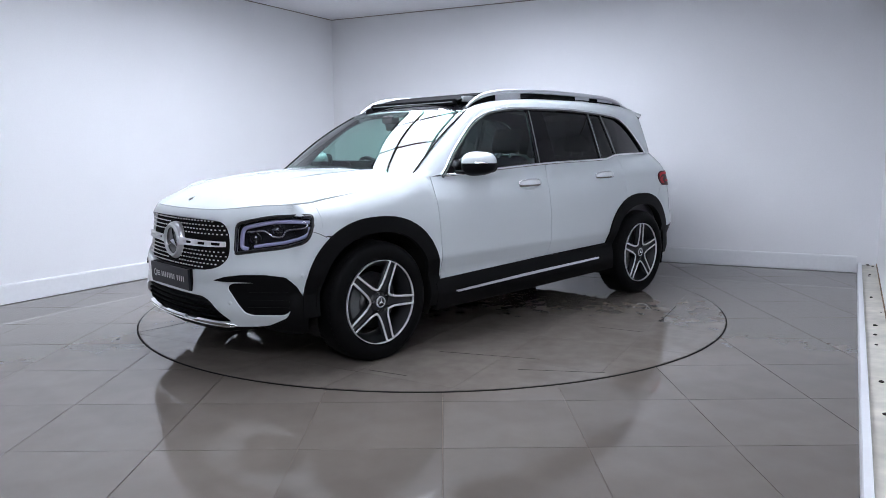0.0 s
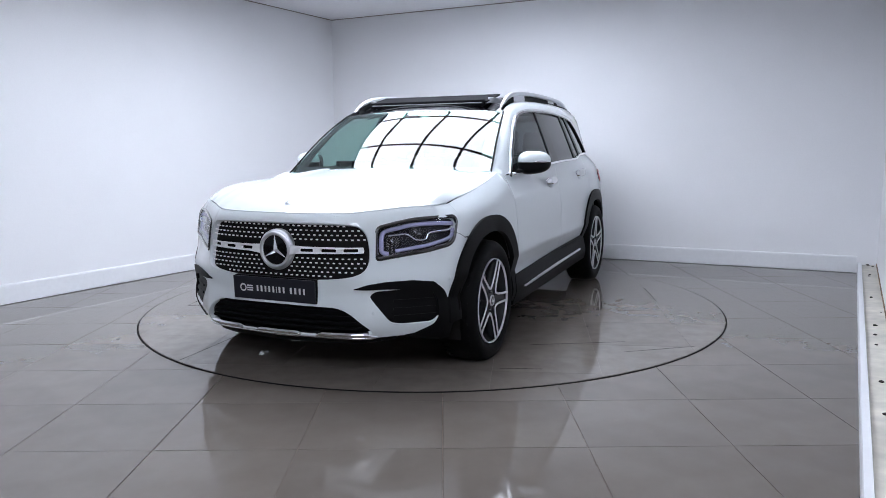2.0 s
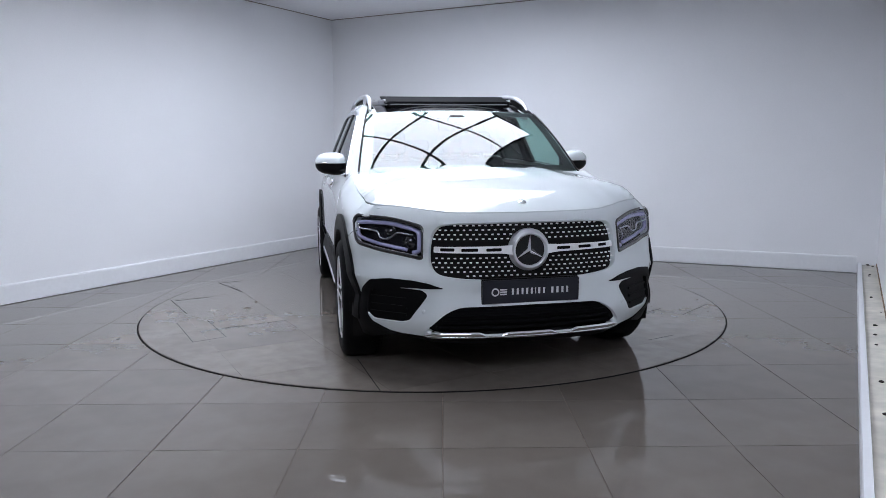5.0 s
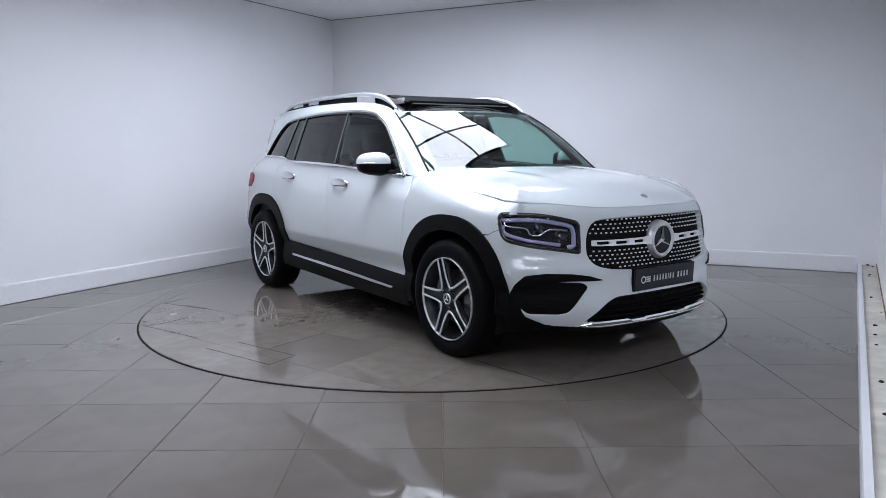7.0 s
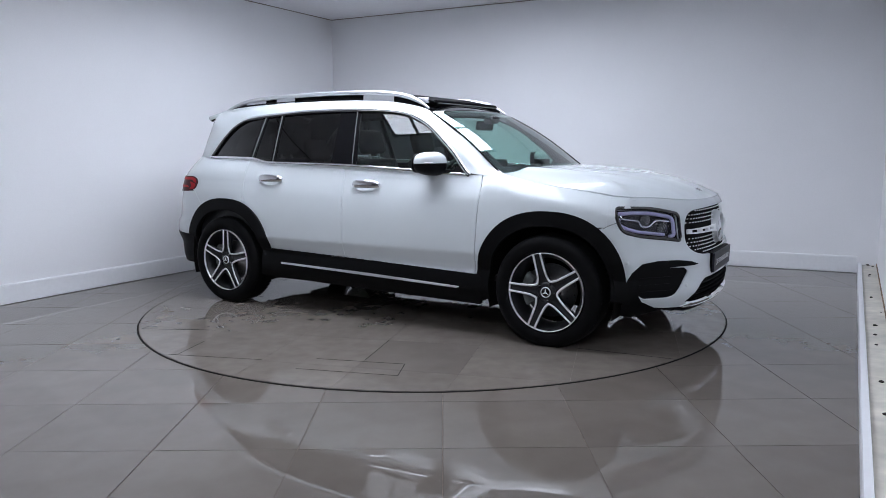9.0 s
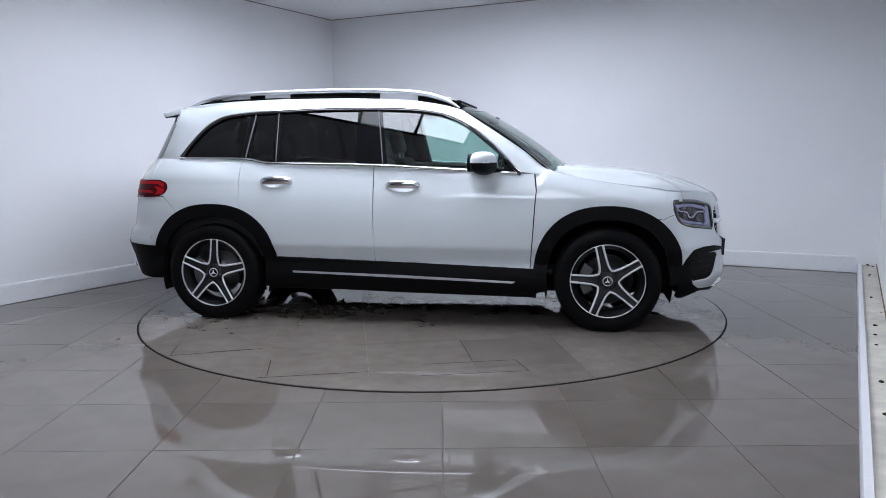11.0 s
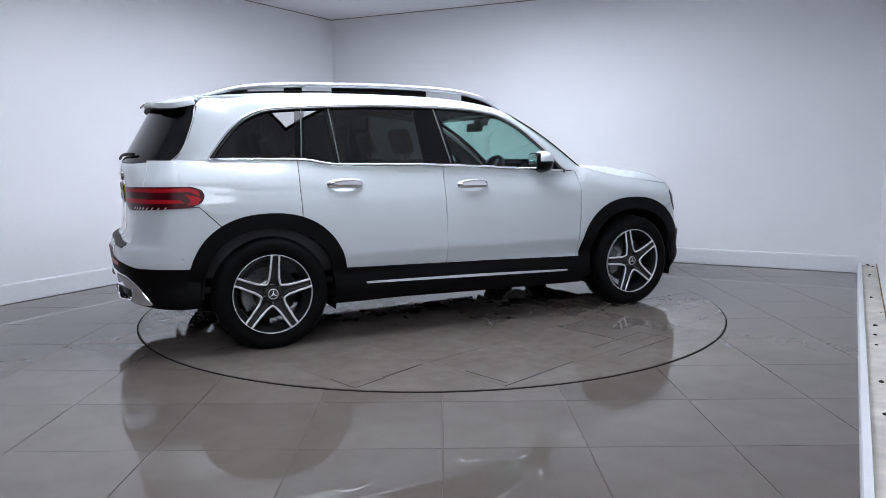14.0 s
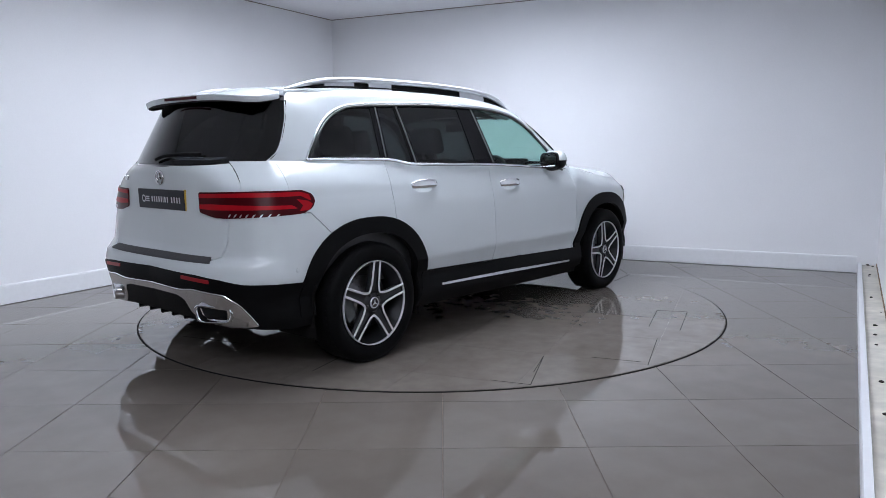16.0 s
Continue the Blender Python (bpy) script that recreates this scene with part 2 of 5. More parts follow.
def patch(name, outline, fn, material, holes=(), step=0.06, thick=0.012, lift=0.0):
    """A sheet with clean edges: a 2D outline with holes, cut into a grid, laid on the surface fn(u, v), lifted along its
    normal and given a turned-in rim. Its shading normals come from the surface itself."""
    bm = bmesh.new()
    for ring in (outline, *holes):
        ring = [q for k, q in enumerate(ring) if math.dist(q, ring[k - 1]) > 2e-4]
        vs = [bm.verts.new((u, v, 0)) for u, v in ring]
        for i in range(len(vs)):
            bm.edges.new((vs[i], vs[(i + 1) % len(vs)]))
    bmesh.ops.triangle_fill(bm, edges=list(bm.edges), use_beauty=True, normal=(0, 0, 1))
    us, vv = [u for u, _ in outline], [v for _, v in outline]
    su, sv = (step, step) if not isinstance(step, tuple) else step
    for axis, lo, hi, st in ((0, min(us), max(us), su), (1, min(vv), max(vv), sv)):
        k = math.floor(lo / st) + 1
        while k * st < hi:
            no = (1, 0, 0) if axis == 0 else (0, 1, 0)
            bmesh.ops.bisect_plane(bm, geom=[*bm.verts, *bm.edges, *bm.faces], plane_co=(k * st * no[0], k * st * no[1], 0), plane_no=no, dist=1e-5)
            k += 1
    bm.verts.index_update()
    uv = [(v.co.x, v.co.y) for v in bm.verts]
    faces = [[v.index for v in f.verts] for f in bm.faces]
    bm.free()
    e = 6e-3
    co, no = [], []
    for u, v in uv:
        c = Vector(fn(u, v))
        du = Vector(fn(u + e, v)) - Vector(fn(u - e, v))
        dv = Vector(fn(u, v + e)) - Vector(fn(u, v - e))
        n = du.cross(dv)
        n = n.normalized() if n.length > 1e-12 else Vector((0, 0, 1))
        co.append(c)
        no.append(n)
    mid = sum(co, Vector()) / len(co)
    if sum(n.dot(c - Vector((0, 0, 0.7)) - Vector((mid.x * 0.6, 0, 0))) for n, c in zip(no, co)) < 0:
        no = [-n for n in no]
        faces = [list(reversed(f)) for f in faces]
    verts = [c + n * lift for c, n in zip(co, no)]
    # face winding follows the normals
    fixed = []
    for f in faces:
        a, b, c = (verts[i] for i in f[:3])
        w = Vector()
        for i in range(1, len(f) - 1):
            w += (verts[f[i]] - verts[f[0]]).cross(verts[f[i + 1]] - verts[f[0]])
        fixed.append(f if w.dot(no[f[0]]) >= 0 else list(reversed(f)))
    normals = list(no)
    if thick:
        directed = {(f[i], f[(i + 1) % len(f)]) for f in fixed for i in range(len(f))}
        for i, j in sorted(d for d in directed if (d[1], d[0]) not in directed):
            a, b = verts[i], verts[j]
            c, d = b - no[j] * thick, a - no[i] * thick
            n = (b - a).cross(no[i])
            n = n.normalized() if n.length > 1e-9 else no[i]
            k = len(verts)
            verts += [b.copy(), a.copy(), d, c]
            normals += [(n + no[j]).normalized(), (n + no[i]).normalized(), n, n]
            fixed.append([k, k + 1, k + 2, k + 3])
    me = bpy.data.meshes.new(name)
    me.from_pydata([tuple(v) for v in verts], [], fixed)
    me.materials.append(material)
    me.polygons.foreach_set("use_smooth", [True] * len(me.polygons))
    me.normals_split_custom_set_from_vertices([tuple(n) for n in normals])
    return me


def loft(name, curves, material, n=10, bulge=0.0, out=(0, 0, 0.9)):
    """A skin between 3D curves of equal count, bowed away from the point out."""
    bm = bmesh.new()
    rows = []
    for c in curves:
        rows.append([Vector(p) for p in c])
    grid = []
    for a, b in zip(rows[:-1], rows[1:]):
        for k in range(n):
            t = k / n
            line = []
            for p, q in zip(a, b):
                w = p.lerp(q, t)
                if bulge:
                    away = (w - Vector((w.x * 0.7, 0, out[2]))).normalized()
                    w = w + away * bulge * math.sin(math.pi * t)
                line.append(w)
            grid.append(line)
    grid.append(rows[-1])
    vs = [[bm.verts.new(p) for p in line] for line in grid]
    for i in range(len(vs) - 1):
        for j in range(len(vs[0]) - 1):
            bm.faces.new((vs[i][j], vs[i][j + 1], vs[i + 1][j + 1], vs[i + 1][j]))
    return finish(bm, name, material)


def flip(points):
    return [(x, -y, z) for x, y, z in points]


# ---------------------------------------------------------------- the room
CORNER = Vector((-1.411, 9.671, 0))            # far corner
D_LEFT = Vector((-2.212, -3.842, 0)).normalized()    # along the left wall towards the camera
D_BACK = Vector((5.467, -2.642, 0)).normalized()     # along the back wall to the right
KERB_END = Vector((4.056, 7.029, 0))
D_RIGHT = Vector((-2.556, -4.547, 0)).normalized()


def wall_between(name, a, b, z0, z1, thick, material, inside, label):
    """An upright wall slab whose inner face runs from a to b."""
    d = (b - a).normalized()
    n = Vector((-d.y, d.x, 0))
    if n.dot(inside - a) > 0:
        n = -n
    bm = bmesh.new()
    base = [a, b, b + n * thick, a + n * thick]
    lo = [bm.verts.new((p.x, p.y, z0)) for p in base]
    hi = [bm.verts.new((p.x, p.y, z1)) for p in base]
    bm.faces.new(lo)
    bm.faces.new(hi)
    for i in range(4):
        bm.faces.new((lo[i], lo[(i + 1) % 4], hi[(i + 1) % 4], hi[i]))
    return tagged(part(name, bm, material), label, "wall", kind="structure")


INSIDE = Vector((0, 4, 0))
LEFT_END = CORNER + D_LEFT * 13.0
OUT_R = Vector((-D_RIGHT.y, D_RIGHT.x, 0))
if OUT_R.x < 0:
    OUT_R = -OUT_R
WALL_R = KERB_END + OUT_R * 0.165            # foot of the right wall, behind the ledge
RIGHT_END = WALL_R + D_RIGHT * 6.05       # the room widens here, beside the camera
WIDE = RIGHT_END + OUT_R * 2.6
WIDE_END = WIDE + D_RIGHT * 4.55
BACK_END = KERB_END + D_BACK * 0.45
wall_between("wall_west", CORNER, LEFT_END, 0, CEIL, 0.15, M_WALL, INSIDE, "plain white painted studio wall")
wall_between("wall_north", CORNER, BACK_END, 0, CEIL, 0.15, M_WALL, INSIDE, "plain white painted studio wall")
wall_between("wall_east", WALL_R - D_RIGHT * 0.12, RIGHT_END, 0, CEIL, 0.15, M_WALL, INSIDE, "white painted studio wall above a ledge")
wall_between("wall_return", RIGHT_END + D_RIGHT * 0.001, WIDE, 0, CEIL, 0.15, M_WALL, INSIDE + Vector((0, -6, 0)), "white painted end of the studio wall")
wall_between("wall_lobby", WIDE, WIDE_END, 0, CEIL, 0.15, M_WALL, INSIDE, "plain white painted studio wall")
# unseen closing wall, coloured dark so that the car's glass mirrors darkness
wall_between("wall_south", LEFT_END, WIDE_END, 0, CEIL, 0.15, M_DARKWALL, INSIDE, "unseen wall added behind the camera, darkened for the glass reflections")


def skirting(a, b, name="baseboard"):
    d = (b - a).normalized()
    n = Vector((-d.y, d.x, 0))
    if n.dot(INSIDE - a) < 0:
        n = -n
    bm = bmesh.new()
    prof = [(0.0, 0.006), (0.016, 0.006), (0.016, 0.150), (0.012, 0.162), (0.0, 0.165)]
    ends = [[bm.verts.new(p + n * o + Vector((0, 0, z))) for o, z in prof] for p in (a, b)]
    for i in range(len(prof)):
        j = (i + 1) % len(prof)
        bm.faces.new((ends[0][i], ends[0][j], ends[1][j], ends[1][i]))
    bm.faces.new(ends[0])
    bm.faces.new(list(reversed(ends[1])))
    return tagged(part(name, bm, M_SKIRT), "white painted skirting board along the wall", "skirting", kind="structure")


skirting(CORNER + D_LEFT * 0.02, LEFT_END)
skirting(CORNER + D_BACK * 0.02, KERB_END - D_BACK * 0.012)

# ceiling: one sheet with shallow panel joints
bm = bmesh.new()
add_box(bm, -9.0, -4.0, CEIL, 9.0, 13.0, CEIL + 0.12)
tagged(part("ceiling", bm, M_CEIL), "pale grey painted ceiling", "ceiling", kind="structure")
bm = bmesh.new()
for a, b in ((CORNER, CORNER + D_LEFT * 6), (CORNER, BACK_END)):
    d = (b - a).normalized()
    n = Vector((-d.y, d.x, 0))
    n = n if n.dot(INSIDE - a) > 0 else -n
    q = [a + n * 0.001, b + n * 0.001, b + n * 0.014, a + n * 0.014]
    lo = [bm.verts.new((p.x, p.y, CEIL - 0.008)) for p in q]
    hi = [bm.verts.new((p.x, p.y, CEIL - 0.001)) for p in q]
    bm.faces.new(lo)
    bm.faces.new(hi)
    for i in range(4):
        bm.faces.new((lo[i], lo[(i + 1) % 4], hi[(i + 1) % 4], hi[i]))
tagged(part("trim", bm, grain(principled("brown_edge_bead", (0.30, 0.27, 0.25), 0.7), 40, 0.2)), "thin brownish bead where wall meets ceiling", "trim", kind="structure")


# white kerb and cream ledge along the right wall
def strip_along(name, a, length, prof, material, label, category, cap=True):
    bm = bmesh.new()
    ends = [[bm.verts.new(p + OUT_R * o + Vector((0, 0, z))) for o, z in prof] for p in (a, a + D_RIGHT * length)]
    for i in range(len(prof)):
        j = (i + 1) % len(prof)
        bm.faces.new((ends[0][i], ends[0][j], ends[1][j], ends[1][i]))
    bm.faces.new(ends[0])
    bm.faces.new(list(reversed(ends[1])))
    return tagged(part(name, bm, material), label, category, kind="structure")


strip_along("kerb", KERB_END, 6.05, [(0.0, 0.0), (0.0, 0.092), (0.004, 0.100), (0.034, 0.100), (0.036, 0.09), (0.036, 0.0)], M_SKIRT, "low white painted kerb at the floor's edge", "kerb")
strip_along("ledge", KERB_END + OUT_R * 0.038, 6.05, [(0.0, 0.0), (0.0, 0.080), (0.125, 0.084), (0.125, 0.0)], M_LEDGE, "dusty cream ledge between kerb and wall", "ledge")
strip_along("ledge_joint", KERB_END + OUT_R * 0.158, 6.05, [(0.0, 0.08), (0.0, 0.098), (0.006, 0.102), (0.006, 0.08)], grain(principled("stained_edge", (0.2, 0.13, 0.08), 0.8), 9, 0.5), "brown stained joint along the foot of the wall", "joint")

rng = random.Random(4)
for k, (along, across, size) in enumerate(((0.02, 0.05, 0.030), (0.10, 0.09, 0.02), (0.62, 0.06, 0.022), (0.70, 0.05, 0.018), (1.75, 0.05, 0.022), (2.75, 0.055, 0.024), (3.02, 0.05, 0.022),
                                           (3.28, 0.05, 0.018), (4.05, 0.055, 0.024), (4.12, 0.09, 0.012), (4.55, 0.055, 0.024), (4.3, 0.10, 0.010), (2.3, 0.1, 0.01), (4.8, 0.06, 0.02))):
    bm = bmesh.new()
    size *= 0.55
    bmesh.ops.create_icosphere(bm, subdivisions=2, radius=size)
    for v in bm.verts:
        v.co *= 1 + 0.25 * noise.noise(v.co * 60 + Vector((k * 3.1, 0, 0)))
        v.co.z = max(v.co.z * 0.5, -size * 0.2)
    p = KERB_END + D_RIGHT * along + OUT_R * (0.038 + across) + Vector((0, 0, 0.083 + size * 0.2))
    tagged(part("debris", bm, M_DIRT, None, "", True, Matrix.Translation(p)), "small dark lump of debris on the ledge", "debris", "debris on the ledge")

# ---------------------------------------------------------------- lit ceiling box with black bars, aligned with the walls
BOX_U, BOX_V = -D_LEFT, D_BACK
BOX_O = Vector((-0.264, 3.597, 0))           # corner towards the camera
NU, NV, CELL_U, CELL_V = 4, 4, 0.80, 0.62
EDGE_V = 0.36                                # the row along the wall is narrower
V_END = (NV - 1) * CELL_V + EDGE_V
TURN = math.atan2(BOX_U.y, BOX_U.x)
pane_mesh = finish(box(-CELL_U / 2 + 0.018, -CELL_V / 2 + 0.018, -0.07, CELL_U / 2 - 0.018, CELL_V / 2 - 0.018, -0.055), "diffuser", M_PANEL, False)
edge_mesh = finish(box(-CELL_U / 2 + 0.018, -EDGE_V / 2 + 0.018, -0.07, CELL_U / 2 - 0.018, EDGE_V / 2 - 0.018, -0.055), "diffuser", M_PANEL, False)


def ceiling_light(x, y, nu, label):
    """A light box under the ceiling, nu cells deep, turned with the walls; (x, y) is its corner towards the camera."""
    light = tagged(new("ceiling_light"), label, "ceiling light", "ceiling light boxes")
    light.matrix_basis = Matrix.Translation((x, y, CEIL)) @ Matrix.Rotation(TURN, 4, "Z")
    for i in range(nu):
        for j in range(NV):
            last = j == NV - 1
            part("diffuser", edge_mesh if last else pane_mesh, M_PANEL, light, "", False, Matrix.Translation(((i + 0.5) * CELL_U, j * CELL_V + (EDGE_V if last else CELL_V) / 2, 0)))
    for i in range(nu + 1):
        part("bar", box(i * CELL_U - 0.019, -0.03, -0.080, i * CELL_U + 0.019, V_END + 0.03, -0.05, 0.004), M_BAR, light)
    for v in [k * CELL_V for k in range(NV)] + [V_END]:
        part("bar", box(-0.03, v - 0.019, -0.082, nu * CELL_U + 0.03, v + 0.019, -0.052, 0.004), M_BAR, light)
    part("frame", box(0.0, 0.0, -0.05, nu * CELL_U, V_END, -0.002), M_BAR, light)


ceiling_light(BOX_O.x, BOX_O.y, NU, "large white ceiling light box with black grid bars")
# added fill: an unseen box over the camera that brightens the car's front
ceiling_light(-0.40, -1.8, 3, "unseen ceiling light box added near the camera to light the front")

# ---------------------------------------------------------------- the car: surfaces
# x forward, y to the car's left, z up, origin on the ground midway between the axles
PLAN = spline([(2.285, 0), (2.272, .25), (2.235, .46), (2.19, .55), (2.115, .655), (1.985, .81), (1.91, .866), (1.80, .893), (1.6, .908), (1.3, .914), (.9, .912), (0, .908),
               (-.8, .91), (-1.3, .914), (-1.6, .904), (-1.85, .874), (-2.02, .845), (-2.165, .762), (-2.25, .62), (-2.285, .45), (-2.297, .25), (-2.29, 0)], 24)
PLAN = np.array(PLAN)
for _ in range(60):
    PLAN[1:-1] = 0.25 * PLAN[:-2] + 0.5 * PLAN[1:-1] + 0.25 * PLAN[2:]
PS = np.r_[0, np.cumsum(np.hypot(*np.diff(PLAN, axis=0).T))]
S_END = float(PS[-1])
_t = np.gradient(PLAN, PS, axis=0)
_n = np.c_[-_t[:, 1], _t[:, 0]]
_n *= -1 if _n[len(_n) // 2, 1] < 0 else 1
PN = _n / np.linalg.norm(_n, axis=1)[:, None]
for _ in range(150):
    PN[1:-1] = 0.25 * PN[:-2] + 0.5 * PN[1:-1] + 0.25 * PN[2:]
    PN[0], PN[-1] = (1, 0), (-1, 0)
PN = PN / np.linalg.norm(PN, axis=1)[:, None]
_mid_f, _mid_r = int(np.argmin(abs(PLAN[:, 0] - 1.3))), int(np.argmin(abs(PLAN[:, 0] + 1.3)))


def X(x):
    """Place along the side, from x."""
    return float(np.interp(-x, -PLAN[:, 0], PS))


def F(y):
    """Place along the front, from y (signed)."""
    s = float(np.interp(abs(y), PLAN[:_mid_f, 1], PS[:_mid_f]))
    return s if y >= 0 else -s


def R(y):
    """Place along the rear, from y: past the rear centre for the car's right."""
    s = float(np.interp(abs(y), PLAN[_mid_r:, 1][::-1], PS[_mid_r:][::-1]))
    return s if y >= 0 else 2 * S_END - s


def table(*rows):
    a = np.array(rows, float)
    return lambda v: float(np.interp(v, a[:, 0], a[:, 1]))


def smooth_table(*rows):
    a = np.array(spline(rows, 60))
    return lambda v: float(np.interp(v, a[:, 0], a[:, 1]))


IN_FRONT = smooth_table((.18, .10), (.24, .045), (.29, .018), (.36, 0), (.42, .006), (.49, .018), (.53, .018), (.57, .018), (.62, .022), (.70, .026), (.80, .042), (.86, .058), (.905, .085), (.95, .13), (1.1, .3))
IN_SIDE = smooth_table((.18, .06), (.25, .04), (.32, .016), (.38, .020), (.44, .034), (.455, .034), (.535, .007), (.555, .001), (.60, 0), (.75, .003), (.88, .016), (.95, .030), (1.0, .042), (1.1, .06), (1.25, .08))
IN_REAR = smooth_table((.18, .16), (.26, .095), (.33, .060), (.42, .030), (.50, .008), (.55, .0), (.62, .012), (.65, .03), (.68, .075), (.75, .092), (.88, .10), (1.0, .102), (1.08, .102), (1.15, .10), (1.25, .14))
IN_CORNER_F = smooth_table((.18, .03), (.40, 0), (.56, .005), (.68, .04), (.85, .045), (.95, .05))
IN_CORNER_R = smooth_table((.18, .03), (.5, 0), (.66, .0), (.9, .015), (1.02, .03), (1.1, .055), (1.17, .085))
BELT = smooth_table((-2.3, 1.18), (-1.7, 1.176), (-1.2, 1.168), (-1.07, 1.15), (-.95, 1.135), (-.28, 1.12), (.3, 1.092), (.7, 1.066), (.90, 1.060), (1.0, 1.080), (1.10, 1.060), (1.22, 1.030), (1.4, 1.0), (1.7, .958), (1.85, .94), (2.3, .93))
SHOULDER = smooth_table((-2.3, 1.185), (-1.7, 1.176), (-1.1, 1.156), (-.5, 1.128), (0, 1.106), (.4, 1.087), (.8, 1.0635), (1.0, 1.05))
WIDE = smooth_table((-2.3, .55), (-1.95, .70), (-1.7, .765), (-1.2, .828), (-.6, .85), (0, .85), (.5, .835), (.9, .80), (1.15, .805), (1.4, .81), (1.7, .80), (1.85, .78), (2.3, .6))


def glass_y(x, z):
    h = z - 1.1                # the side glass bows a little outwards
    return WIDE(x) - 0.385 * h - 0.09 * h * abs(h)


S_REAR = X(-1.965)


def body(s, z):
    """The lower body's skin, from the place along its plan and the height."""
    side = 1.0
    if s < 0:
        s, side = -s, -1.0
    if s > S_END:
        s, side = 2 * S_END - s, -1.0
    x, y = float(np.interp(s, PS, PLAN[:, 0])), float(np.interp(s, PS, PLAN[:, 1]))
    nx, ny = float(np.interp(s, PS, PN[:, 0])), float(np.interp(s, PS, PN[:, 1]))
    k = nx * nx * ny * ny * 4
    if nx > 0:
        d = IN_FRONT(z) * nx * nx + IN_SIDE(z) * ny * ny + IN_CORNER_F(z) * k
    else:
        d = IN_REAR(z) * nx * nx + IN_SIDE(z) * ny * ny + IN_CORNER_R(z) * k
    px, py = x - nx * d, y - ny * d
    turn = min(max((s - S_REAR + 0.12) / 0.24, 0.0), 1.0)
    turn = turn * turn * (3 - 2 * turn)
    qx, qy = px, py
    if turn > 0:
        # the rear corner draws in towards the foot of the rear window
        f = max(0.0, s - S_REAR) / (S_END - S_REAR)
        ty = 0.664 * (1 - f ** 1.1)
        tx = -2.20 + 0.5 * ty * ty + 0.05 * (max(0.0, ty - 0.5) / 0.19) ** 2 + 0.014 * (1 - f) ** 2 + max(0.0, S_REAR - s)
        b = min(max((z - 1.0) / 0.176, 0.0), 1.1) ** 2
        qx, qy = px + (tx - px) * b, py + (ty - py) * b
    if turn < 1 and ny > 0.6 and x < 1.98:
        top = BELT(x) if x > 0.8 else SHOULDER(x)
        low = top - (0.16 if x < 0.95 else 0.11)
        b = min(max((z - low) / (top - low), 0.0), 1.3)
        w = min(1.0, max(0.0, (ny - 0.6) / 0.36)) if x > 0 else 1.0
        w = w * w * (3 - 2 * w)
        target = glass_y(x, top) if x < 0.95 else WIDE(x)
        py += (target - py) * w * b ** 2
    px, py = px + (qx - px) * turn, py + (qy - py) * turn
    return px, py * side, z


def side_skin(x, z):
    return x, glass_y(x, z), z


def side_skin_r(x, z):
    return x, -glass_y(x, z), z


def body_r(s, z):
    x, y, w = body(s, z)
    return x, -y, w


NOSE = table((0, 2.205), (.25, 2.19), (.42, 2.155), (.55, 2.10), (.66, 2.02), (.74, 1.93), (.78, 1.85), (.82, 1.75))
CROWN = smooth_table((.9, 1.112), (1.0, 1.112), (1.2, 1.104), (1.45, 1.084), (1.7, 1.056), (1.92, 1.016), (2.06, .972), (2.14, .938), (2.205, .905), (2.3, .85))


def bonnet_raw(x, y):
    w = min(max((x - 1.3) / 0.6, 0), 1)
    w = w * w * (3 - 2 * w)
    xe = x + (2.205 - NOSE(abs(y))) * w
    ridge = 0.010 * math.exp(-((abs(y) - 0.40 - 0.06 * (1.9 - x)) / 0.07) ** 2) * (1 - w * w)
    return CROWN(xe) - 0.075 * (1 - w) * (abs(y) / 0.8) ** 2.6 + ridge


BUMPER_TOP = [(F(0), .902), (F(.25), .903), (F(.42), .906), (F(.58), .916), (F(.70), .928), (X(1.90), .936), (X(1.79), .943)]
BONNET_EDGE = [body(X(x), BELT(x)) for x in (1.0, 1.1, 1.2, 1.3, 1.4, 1.5, 1.6, 1.7, 1.78)] + [body(s, z) for s, z in spline(BUMPER_TOP[::-1], 4)]
_phi = np.array([math.atan2(y, x - 0.95) for x, y, z in BONNET_EDGE])
_order = np.argsort(_phi)
_rho = np.array([math.hypot(x - 0.95, y) for x, y, z in BONNET_EDGE])[_order]
_edge_z = np.array([z - bonnet_raw(x, y) for x, y, z in BONNET_EDGE])[_order]
_phi = _phi[_order]


def bonnet_skin(x, y):
    a = math.atan2(abs(y), max(x - 0.95, 1e-4))
    t = min(math.hypot(x - 0.95, y) / float(np.interp(a, _phi, _rho)), 1.02)
    return x, y, bonnet_raw(x, y) + float(np.interp(a, _phi, _edge_z)) * t ** 7


ROOF_Z = smooth_table((-2.2, 1.54), (-2.05, 1.562), (-1.75, 1.600), (-1.4, 1.632), (-.8, 1.645), (-.2, 1.632), (.2, 1.588), (.40, 1.542), (.50, 1.512), (.8, 1.42))


def roof_skin(x, y):
    xe = x + 0.10 * (abs(y) / 0.6) ** 2.2 * min(max((x + 0.3) / 0.7, 0), 1)
    return x, y, ROOF_Z(xe) - 0.04 * (abs(y) / 0.6) ** 3


def screen_skin(y, v):
    ye = 0.745 - 0.108 * v
    q = (abs(y) / ye) ** 2.2
    return 1.115 - 0.61 * v - (0.115 - 0.01 * v) * q, y, 1.10 + 0.405 * v + 0.028 * math.sin(math.pi * min(max(v, 0), 1)) - 0.012 * q


def rear_glass(y, z):
    return -2.20 + (z - 1.15) * 0.58 + 0.50 * y * y + 0.050 * (max(0.0, abs(y) - 0.5) / 0.19) ** 2, y, z


